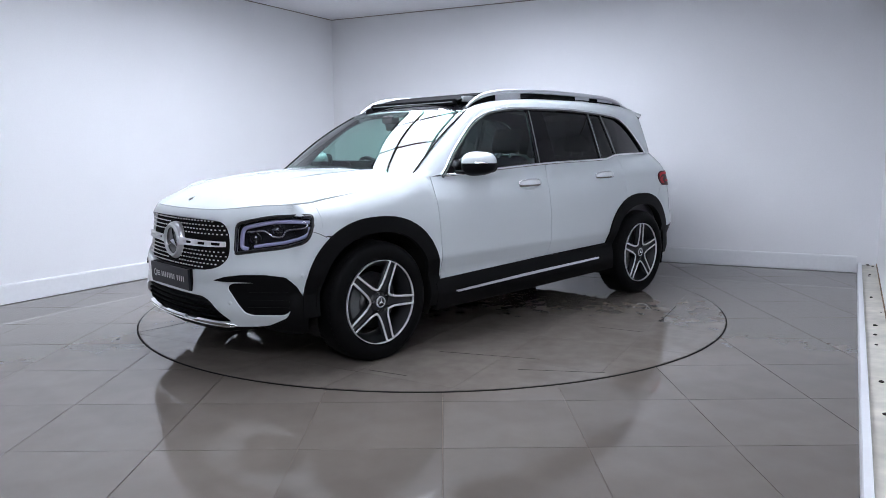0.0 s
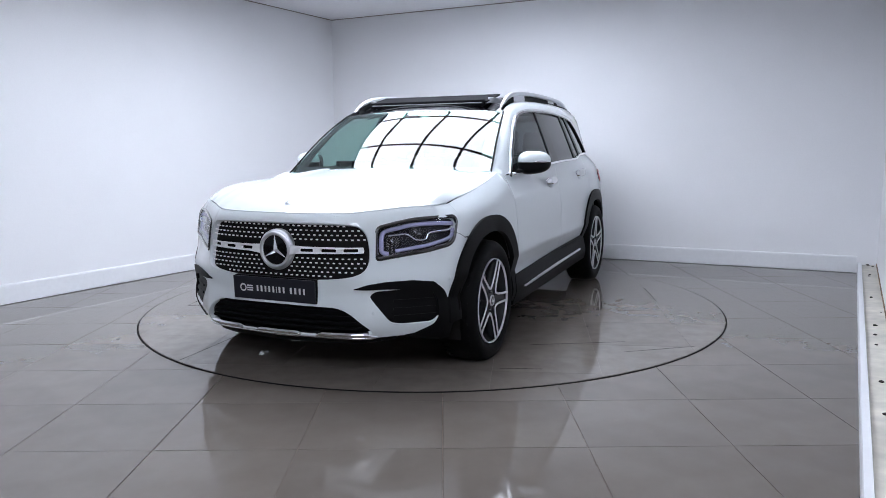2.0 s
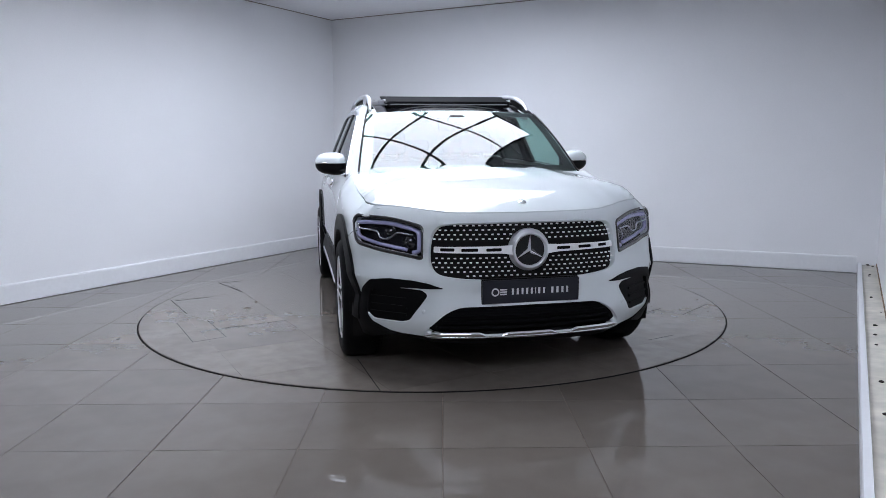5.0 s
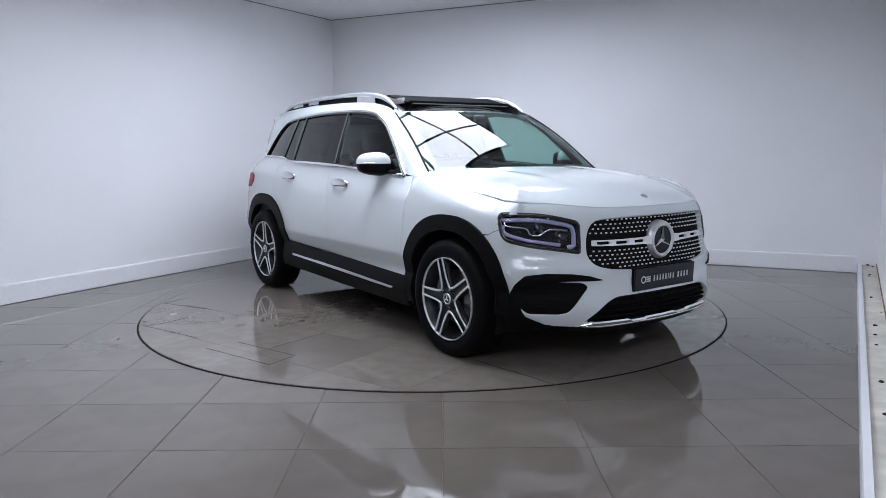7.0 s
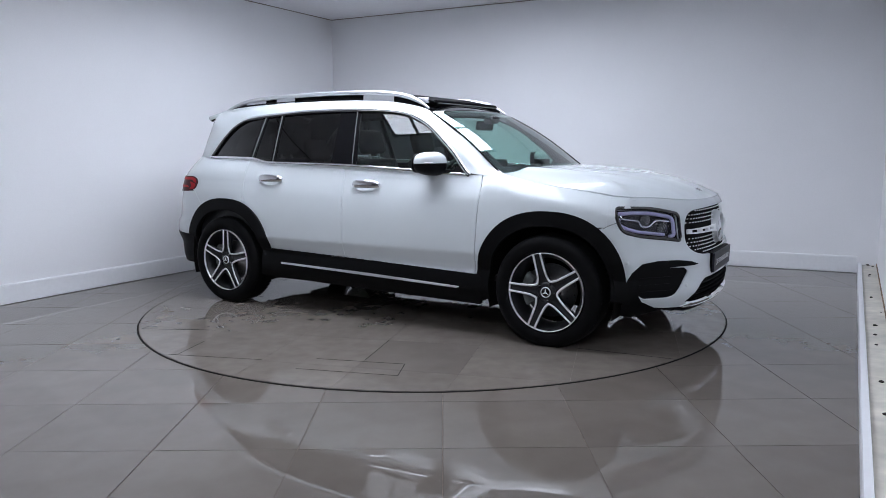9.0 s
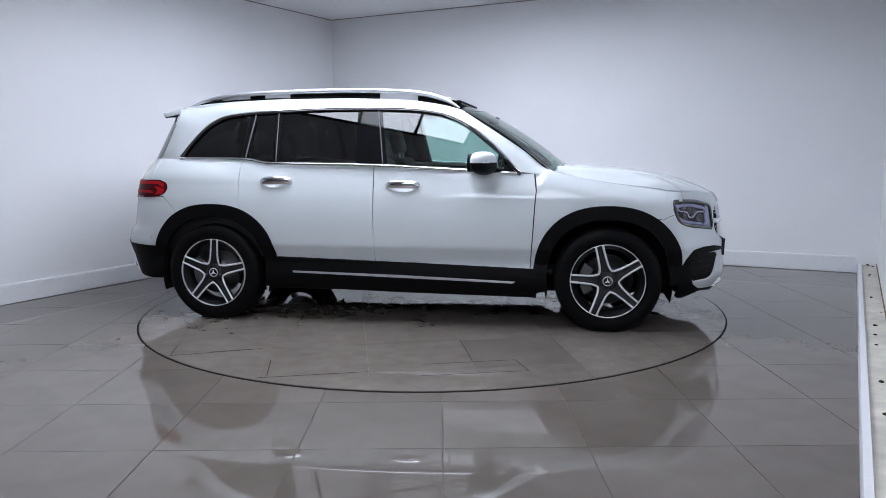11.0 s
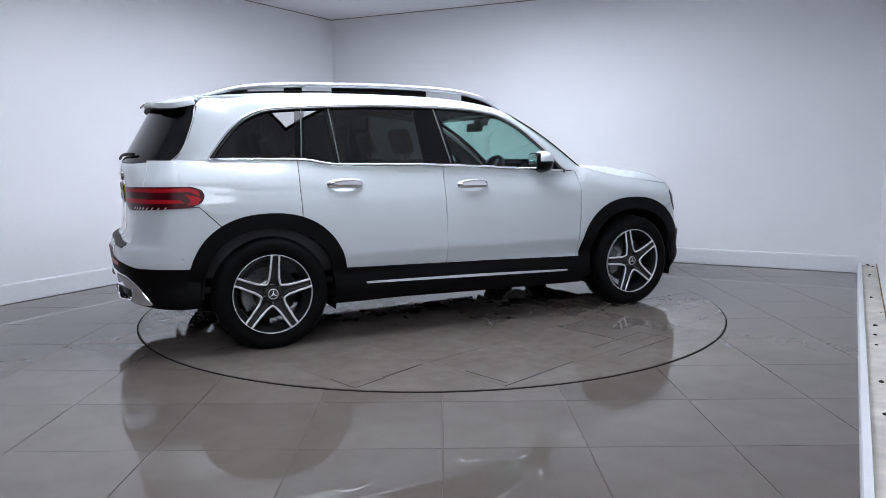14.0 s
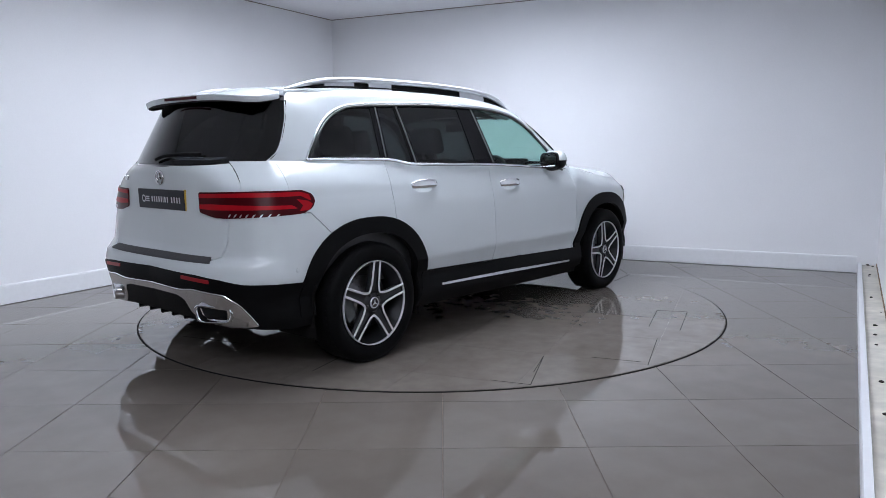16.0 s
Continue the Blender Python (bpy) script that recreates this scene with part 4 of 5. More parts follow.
tagged(part("grille_studs", bm, M_STUD, grille, "bright silver studs in rows", True), kind="stuff")
for sgn in (1, -1):
    ring = rounded([(F(.09), .742), (F(.16), .738), (F(.30), .738), (F(.515), .737), (F(.517), .707), (F(.30), .703), (F(.16), .700), (F(.09), .692)], .008)
    slots = [rounded([(F(a), z + .008), (F(b), z + .008), (F(b), z - .008), (F(a), z - .008)], .006) for a, b, z in ((.150, .235, .719), (.275, .365, .720), (.40, .485, .722))]
    fn = body if sgn > 0 else body_r
    part("grille_bar", patch("grille_bar", dense(ring, .03), fn, M_STUD, holes=slots, step=.03, thick=.02, lift=-.002), None, grille, "satin silver cross bar with slots")


def emblem(r, name, parent, m, dark=True, metal=M_CHROME):
    """Round badge: ring, dark disc and three tapering blades."""
    ring = finish(lathe([(r * .80, 0), (r * .82, .012), (r * .92, .018), (r, .008), (r, -.02), (r * .80, -.02)], 48), name, metal)
    ob = part(name, ring, None, parent, "round chrome badge", m=m)
    if dark:
        part("badge_disc", lathe([(0.0005, .004), (r * .82, .003)], 40), M_PILLARGLOSS, ob, "black badge face", True)
    bm = bmesh.new()
    for k in range(3):
        a = radians(90 + 120 * k)
        tip = bm.verts.new((math.cos(a) * r * .86, .008, math.sin(a) * r * .86))
        top = bm.verts.new((0, .020, 0))
        for s in (-1, 1):
            w = bm.verts.new((math.cos(a + s * radians(60)) * r * .15, .004, math.sin(a + s * radians(60)) * r * .15))
            bm.faces.new((tip, top, w))
    part("badge_blades", bm, M_CHROME, ob)
    return ob


emblem(.098, "badge", grille, Matrix.Translation((2.242, 0, .712)) @ Matrix.Rotation(radians(-90), 4, "Z"), True, M_SILVER)
part("badge_surround", finish(lathe([(.098, .004), (.107, -.002), (.111, -.02), (.111, -.05)], 48), "badge_surround", M_SILVER), None, grille, "satin silver ring behind the badge", m=Matrix.Translation((2.242, 0, .712)) @ Matrix.Rotation(radians(-90), 4, "Z"))
part("bonnet_badge", lathe([(.0005, .004), (.018, .003), (.022, 0)], 24, "z"), M_CHROME, car, "small round chrome badge", True, Matrix.Translation((2.11, 0, bonnet_skin(2.11, 0)[2] + .003)) @ Matrix.Rotation(radians(24), 4, "Y"))


def plate(name, parent, m, w, h, yellow):
    ob = part(name, box(-.006, -w / 2, -h / 2, .006, w / 2, h / 2, .003), M_PLATE, parent, "dark grey dealer plate with light lettering", m=m)
    bm = bmesh.new()
    ring = [(.034 * math.cos(2 * math.pi * k / 20), .022 * math.sin(2 * math.pi * k / 20)) for k in range(20)]
    x = .0075
    logo_c = -w / 2 + .066
    bm_logo = bmesh.new()
    vs = [bm_logo.verts.new((x, logo_c + a * .62, b)) for a, b in ring]
    ins = [bm_logo.verts.new((x, logo_c + a * .40, b * .62)) for a, b in ring]
    for i in range(20):
        j = (i + 1) % 20
        bm_logo.faces.new((vs[i], vs[j], ins[j], ins[i]))
    for k in range(3):
        add_box(bm_logo, .006, logo_c + .025, -.016 + k * .012, x, logo_c + .062, -.009 + k * .012)
    part("plate_mark", bm_logo, M_PLATETEXT, ob, "light round mark with bars")
    y = -w / 2 + .150
    for k, wide in enumerate((.020, .021, .019, .020, .020, .008, .022, .019, 0, .022, .023, .021, .020)):
        if wide:
            bar = bmesh.new()
            add_box(bar, .006, y + wide * .2, -.016, x, y + wide * .72, .016)
            part("plate_bar", bar, M_PLATETEXT, ob)
        y += (wide or .014) + .0055
    if yellow:
        part("plate_edge", box(-.008, w / 2 - .004, -h / 2 - .002, .002, w / 2 + .012, h / 2 + .004, .002), M_YELLOW, ob, "yellow edge of the plate beneath")
    return ob


plate("number_plate", bumper, Matrix.Translation((2.272, 0, .505)) @ Matrix.Rotation(radians(2), 4, "Y"), .52, .122, False)
part("plate_holder", box(2.235, -.262, .440, 2.265, .262, .570, .006), M_CLAD, bumper, "black plate holder")

part("lower_grille", patch("lower_grille", dense(low_hole, .04), body, M_CLAD, step=(.08, .05), thick=0, lift=-.035), None, bumper, "black lower air intake")
bm = bmesh.new()
for z in (.315, .345, .375, .405):
    w = .50 - max(0, z - .30) * .9
    pts = [Vector(body(F(y), z)) - Vector((.014, 0, 0)) for y in np.linspace(-w, w, 21)]
    for a, b in zip(pts[:-1], pts[1:]):
        vs = [bm.verts.new(p + Vector(o)) for p, o in ((a, (0, 0, -.005)), (b, (0, 0, -.005)), (b, (.0, 0, .005)), (a, (.0, 0, .005)), (a, (-.02, 0, .007)), (b, (-.02, 0, .007)))]
        bm.faces.new(vs[:4])
        bm.faces.new((vs[3], vs[2], vs[5], vs[4]))
part("intake_slats", bm, M_MATT, bumper, "black intake slats")
# bright lower trim in three raised pieces, and the black lip beneath
lip = mirrored([(F(0), .275), (F(.57), .272), (F(.66), .24), (F(.5), .215), (F(0), .21)])
part("front_lip", patch("front_lip", dense(lip, .05), body, M_CLAD, step=.06, thick=.06, lift=-.012), None, bumper, "black lower lip")
for ring in ([(F(-.12), .282), (F(.12), .282), (F(.16), .268), (F(.13), .258), (F(-.13), .258), (F(-.16), .268)],
             [(F(.27), .286), (F(.51), .286), (F(.575), .268), (F(.545), .258), (F(.27), .262), (F(.235), .272)],
             [(F(-.27), .286), (F(-.51), .286), (F(-.575), .268), (F(-.545), .258), (F(-.27), .262), (F(-.235), .272)]):
    part("lip_trim", patch("lip_trim", dense(rounded(ring, .01), .04), body, M_CHROME, step=.04, thick=.03, lift=.006), None, bumper, "chrome skid trim")
thin = [(F(y), .264) for y in np.linspace(-.56, .56, 30)]
part("lip_edge", sweep([Vector(body(u, v)) + Vector((.004, 0, 0)) for u, v in thin], oval(.006, .005, 8), "lip_edge", M_CHROME), None, bumper, "thin chrome edge")

for sgn in (1, -1):
    fn = body if sgn > 0 else body_r
    part("side_intake", patch("side_intake", dense(intake_hole, .04), fn, M_CLAD, step=.04, thick=0, lift=-.012), None, bumper, "black dummy side intake")
    for z in (.375, .415, .455):
        ring = rounded([(F(.64), z - .007), (F(.64), z + .007), (X(1.975), z + .007), (X(1.975), z - .007)], .004)
        part("intake_fin", patch("intake_fin", dense(ring, .04), fn, M_CLAD, step=.05, thick=.008, lift=-.004), None, bumper, "black intake fin")
    fin = rounded([(F(.455), .524), (F(.53), .548), (F(.61), .560), (F(.72), .563), (X(1.985), .550), (X(1.94), .50), (X(1.90), .425), (X(1.885), .402), (X(1.862), .402), (X(1.885), .30), (X(1.875), .235), (X(1.95), .225), (F(.78), .240), (F(.70), .262),
                   (X(1.988), .322), (X(1.970), .36), (X(1.968), .44), (X(1.988), .495), (F(.72), .516), (F(.60), .522), (F(.53), .521)], .012, 4)
    part("corner_trim", patch("corner_trim", dense(fin, .04), fn, M_CLAD, step=.04, thick=.02, lift=.007), None, bumper, "black corner fin framing the side intake")
    # headlamp
    lamp = part("headlight", patch("headlight", dense(light_hole, .04), fn, M_LAMPDARK, step=.05, thick=.0, lift=-.045), None, car, "headlight with dark housing and light guides")
    rim = [(u, v) for u, v in light_hole]
    part("lamp_rim", sweep([Vector(fn(u, v)) for u, v in rim], oval(.006, .012, 6), "lamp_rim", M_GLOSSBLACK, closed=True), None, lamp, "gloss black rim")
    drl = spline([(X(1.85), .852), (F(.76), .848), (F(.68), .832), (F(.62), .815), (F(.604), .79), (F(.600), .74), (F(.603), .708), (F(.63), .699)], 6)

    def sink(u, v, d):
        e = 2e-3
        p = Vector(fn(u, v))
        nn = (Vector(fn(u + e, v)) - Vector(fn(u - e, v))).cross(Vector(fn(u, v + e)) - Vector(fn(u, v - e))).normalized()
        if nn.x < 0:
            nn = -nn
        return p - nn * d

    part("light_guide", sweep([sink(u, v, .022) for u, v in drl], oval(.013, .012, 8), "light_guide", M_DRL), None, lamp, "pale violet light guide")
    guide = spline([(F(.66), .712), (F(.75), .727), (F(.81), .738), (X(1.875), .775), (X(1.855), .82)], 6)
    part("light_guide", sweep([sink(u, v, .022) for u, v in guide], oval(.011, .010, 8), "light_guide", M_DRL), None, lamp, "pale violet light guide")
    wave = spline([(F(.63), .790), (F(.70), .797), (F(.725), .785), (F(.75), .765), (F(.79), .768), (F(.81), .80), (X(1.885), .815), (X(1.87), .838)], 6)
    part("lamp_wave", sweep([sink(u, v, .012) for u, v in wave], oval(.006, .005, 8), "lamp_wave", M_CHROME), None, lamp, "bright wavy trim")
    for y, z, r in ((.655, .752, .034), (.755, .800, .030)):
        c = sink(F(y), z, .03)
        part("projector", lathe([(.0005, .012), (r * .6, .008), (r, -.004), (r * 1.12, .004), (r * 1.2, -.02)], 28), M_GLOSSBLACK, lamp, "dark projector lens", True, Matrix.Translation(c) @ Matrix.Rotation(radians(-90 + sgn * 35), 4, "Z"))
    seam = [(X(1.880), .800), (X(1.84), .792), (X(1.80), .777), (X(1.765), .757)]
    part("bumper_seam", sweep([sink(u, v, .0005) for u, v in spline(seam, 5)], oval(.0016, .0016, 6), "bumper_seam", M_GAP), None, bumper, "thin dark seam between bumper and wing")
    cover = part("lamp_cover", patch("lamp_cover", dense(light_hole, .04), fn, M_LENS, step=.04, thick=0, lift=.001), None, lamp, "clear lamp cover")
    cover.visible_shadow = False
    # parking sensors and tow cover line
    for u, z in ((F(.555), .402), (X(1.91), .558)):
        p = Vector(fn(u, z))
        nn = sink(u, z, -1) - p
        part("parking_sensor", lathe([(.0005, .0015), (.010, .0015), (.0115, -.001), (.013, .001), (.0145, -.001)], 20, "z"), M_PAINT, bumper, "", True, Matrix.Translation(p) @ nn.to_track_quat("Z", "Y").to_matrix().to_4x4())

# ---------------------------------------------------------------- rear
tail_half = [(R(0), 1.152), (R(.3), 1.152), (R(.52), 1.156), (R(.700), 1.165), (R(.715), 1.02), (R(.66), .95), (R(.63), .90), (R(.62), .75), (R(.585), .68), (R(.54), .665), (R(0), .662)]
full = lambda ring: ring + [(2 * S_END - u, v) for u, v in ring[::-1]]
tailgate = part("tailgate", patch("tailgate", dense(full(tail_half), .05), body, M_PAINT, step=(.05, .03), thick=.03), None, car)
corner = [(R(.707), 1.176), (R(.721), 1.02), (R(.666), .95), (R(.636), .905), (X(-1.932), .906), (X(-1.932), 1.176)]
for fn in (body, body_r):
    part("rear_corner", patch("rear_corner", dense(corner, .03), fn, M_PAINT, step=(.03, .025)), None, car)
rb_half = [(R(0), .655), (R(.54), .657), (R(.60), .675), (R(.63), .75), (R(.64), .897), (X(-1.93), .902), (X(-1.820), .897), (X(-1.704), arch_z(RX, .497, -1.704) - .002)] + on_body(arch_between(RX, .497, -1.71, -1.885, .53)) + [(X(-1.895), .525), (R(.74), .520), (R(.62), .535), (R(0), .548)]
rear_bumper = part("rear_bumper", patch("rear_bumper", dense(full(rb_half), .05), body, M_PAINT, step=(.05, .03), thick=.03), None, car)
low_rear = [(R(0), .590), (R(.45), .582), (R(.62), .568), (R(.74), .545), (X(-1.86), .53), (X(-1.83), .29), (X(-1.95), .285), (R(.74), .30), (R(.3), .33), (R(0), .33)]
part("rear_lower_bumper", patch("rear_lower_bumper", dense(full(low_rear), .05), body, M_CLAD, step=.05, thick=.05, lift=.004), None, rear_bumper, "matt black lower bumper")
part("loading_sill", patch("loading_sill", dense(full([(R(0), .670), (R(.52), .672), (R(.545), .646), (R(0), .640)]), .05), body, M_GREYMESH, step=.05, thick=.01, lift=.004), None, rear_bumper, "dark grey loading-sill strip")
diff = full([(R(0), .500), (R(.30), .492), (R(.42), .505), (R(.64), .488), (R(.715), .432), (R(.765), .365), (R(.790), .316), (R(.66), .306), (R(.42), .325), (R(.36), .37), (R(.33), .44), (R(.26), .460), (R(0), .462)])
part("diffuser_trim", patch("diffuser_trim", dense(rounded(diff, .015, 3), .04), body, M_CHROME, holes=[rounded([(a, .412), (b, .405), (b2, .345), (a2, .338)], .02) for a, b, a2, b2 in ((R(.645), R(.445), R(.63), R(.46)), (R(-.445), R(-.645), R(-.46), R(-.63)))], step=.04, thick=.03, lift=.010), None, rear_bumper, "polished chrome diffuser trim")
OUTWARD = Matrix(((0, 0, -1, 0), (-1, 0, 0, 0), (0, 1, 0, 0), (0, 0, 0, 1)))
bm = bmesh.new()
for y in (-.32, -.19, -.06, .06, .19, .32):
    add_box(bm, -2.205, y - .012, .292, -2.08, y + .012, .40, .004, 1)
add_box(bm, -2.195, -.36, .315, -2.03, .36, .40, .01, 1)
part("diffuser", bm, M_CLAD, rear_bumper, "black diffuser fins")
for sgn in (1, -1):
    fn = body if sgn > 0 else body_r
    tip = rounded([(-.125, .045), (.125, .035), (.11, -.045), (-.10, -.055)], .04, 5)
    bm = bmesh.new()
    rings = []
    for k, (sc, d) in enumerate(((1.0, -.08), (1.0, .03), (.97, .036), (.88, .034), (.86, .025), (.80, -.06))):
        rings.append([bm.verts.new((a * sc, b * sc, d)) for a, b in tip])
    for p, q in zip(rings[:-1], rings[1:]):
        for i in range(len(tip)):
            bm.faces.new((p[i], p[(i + 1) % len(tip)], q[(i + 1) % len(tip)], q[i]))
    ex = part("exhaust_trim", bm, M_CHROME, rear_bumper, "chrome exhaust surround", True, Matrix.Translation(Vector(body(R(.545), .378)) * Vector((1, sgn, 1)) + Vector((.012, 0, 0))) @ Matrix.Rotation(radians(sgn * -22), 4, "Z") @ OUTWARD)
    bm = bmesh.new()
    bm.faces.new([bm.verts.new((a * .82, b * .82, -.03)) for a, b in tip])
    part("exhaust_mouth", bm, M_GAP, ex, "black exhaust mouth")
    # reflector
    part("reflector", patch("reflector", dense(rounded([(R(.34), .572), (R(.56), .562), (R(.56), .544), (R(.34), .553)], .005), .04), fn, M_REFLECTOR, step=.05, thick=.01, lift=.008), None, rear_bumper, "dark red reflector")
    # tail lamp: outer shell, glowing-red band shapes, clear ribbed foot
    outline = rounded([(R(.392), 1.013), (R(.60), 1.017), (X(-1.86), 1.022), (X(-1.80), 1.0), (X(-1.785), .965), (X(-1.805), .925), (X(-1.87), .898), (R(.62), .878), (R(.53), .880), (R(.398), .905)], .018, 4)
    tl = part("tail_light", patch("tail_light", dense(outline, .04), fn, M_DARKRED, step=.04, thick=.025, lift=.007), None, car, "red tail light with darker lower edge")
    for ring in ([(R(.402), 1.004), (R(.60), 1.008), (X(-1.87), 1.012), (X(-1.82), .996), (X(-1.812), .962), (X(-1.84), .975), (X(-1.87), .990), (R(.62), .988), (R(.402), .982)],
                 [(R(.402), .948), (R(.50), .952), (R(.62), .950), (X(-1.93), .944), (X(-1.90), .926), (R(.62), .922), (R(.50), .920), (R(.402), .926)],
                 [(X(-1.90), .975), (X(-1.83), .962), (X(-1.805), .945), (X(-1.83), .915), (X(-1.89), .912), (X(-1.865), .94)]):
        part("lamp_band", patch("lamp_band", dense(rounded(ring, .006, 3), .03), fn, M_RED, step=.04, thick=.004, lift=.0095), None, tl, "bright red lamp band")
    for k in range(8):
        s0 = R(.55) + (X(-1.86) - R(.55)) * (.16 + .62 * k / 8)
        part("lamp_rib", patch("lamp_rib", [(s0, .887), (s0 - .014, .902), (s0 - .024, .902), (s0 - .010, .887)], fn, M_SILVER, step=.05, thick=.003, lift=.0095), None, tl)
    p = Vector(fn(X(-1.93), .60))
    part("parking_sensor", lathe([(.0005, .0015), (.010, .0015), (.0115, -.001), (.013, .001), (.0145, -.001)], 20, "z"), M_PAINT, rear_bumper, "", True, Matrix.Translation(p) @ Vector((-.5, sgn * .85, 0)).to_track_quat("Z", "Y").to_matrix().to_4x4())

# rear window, spoiler and pillar fillers
rg_half = [(.60, 1.166), (.645, 1.176), (.664, 1.205), (.668, 1.25), (.662, 1.32), (.643, 1.42), (.617, 1.50)]
rg = [(-.3, 1.160), (.3, 1.160)] + spline(rg_half, 4) + [(0, 1.515)] + [(-y, z) for y, z in spline(rg_half, 4)[::-1]]
gl = part("rear_window", patch("rear_window", dense(rg, .05), rear_glass, M_PRIVACY, step=.06, thick=0, lift=.003), None, tailgate, "dark tinted rear window")
gl.visible_shadow = False
part("window_border", patch("window_border", dense(rg, .05), rear_glass, M_GLOSSBLACK, holes=(dense([(y * .90, 1.335 + (z - 1.335) * .86) for y, z in rg], .05),), step=.06, thick=0, lift=-.004), None, gl, "black printed border")
filler = [(y * 1.012, z + (.006 if z > 1.45 else -.012 if z < 1.18 else 0)) for y, z in rg]
part("tailgate_frame", patch("tailgate_frame", dense(filler, .05), rear_glass, M_GLOSSBLACK, holes=(dense([(y * .985, 1.335 + (z - 1.335) * .985) for y, z in rg], .05),), step=.06, thick=.014, lift=0.0), None, tailgate)


def spoiler_skin(x, y):
    return x, y, ROOF_Z(-1.76) + (x + 1.76) * .20 - .045 * (abs(y) / .58) ** 3 + .002


sp = [(-1.772, 0), (-1.775, .3), (-1.778, .588), (-1.85, .592), (-1.92, .582), (-1.985, .51), (-2.02, .35), (-2.035, 0)]
sp = sp + [(x, -y) for x, y in sp[-2:0:-1]]
spoiler = part("spoiler", patch("spoiler", dense(rounded(sp, .03, 4), .05), spoiler_skin, M_PAINT, step=.05, thick=.032), None, tailgate)
part("spoiler_underside", patch("spoiler_underside", dense([(x * .995 if x < -1.9 else x, y * .97) for x, y in sp], .06), lambda x, y: (x, y, spoiler_skin(x, y)[2] - .031), M_CLAD, step=.08, thick=.012), None, spoiler, "black spoiler underside")
part("brake_light", box(-2.043, -.17, spoiler_skin(-2.03, 0)[2] - .024, -2.045, .17, spoiler_skin(-2.03, 0)[2] - .008, .003), M_DARKRED, spoiler, "dark red high brake light")
plate("number_plate", tailgate, Matrix.Translation((-2.196, 0, .962)) @ Matrix.Rotation(radians(180), 4, "Z") @ Matrix.Rotation(radians(2), 4, "Y"), .50, .112, True)
emblem(.042, "badge", tailgate, Matrix.Translation((-2.19, 0, 1.085)) @ Matrix.Rotation(radians(90), 4, "Z"), False)
for k, y in enumerate((.50, .47, .44)):
    p = body(R(y), 1.075)
    part("model_badge", box(-.004, -.010, -.014, .004, .010, .014, .002, 1), M_CHROME, tailgate, "small chrome badge bar", False, Matrix.Translation(p) @ Matrix.Rotation(radians(-14), 4, "Z"))
wp = spline([(-2.20, .03, 1.185), (-2.19, -.05, 1.205), (-2.17, -.2, 1.215), (-2.13, -.33, 1.215)], 5)
part("rear_wiper", sweep(wp, oval(.008, .010, 8), "rear_wiper", M_CLAD), None, tailgate, "black rear wiper")

# ---------------------------------------------------------------- wheels
HUB_Z = .346


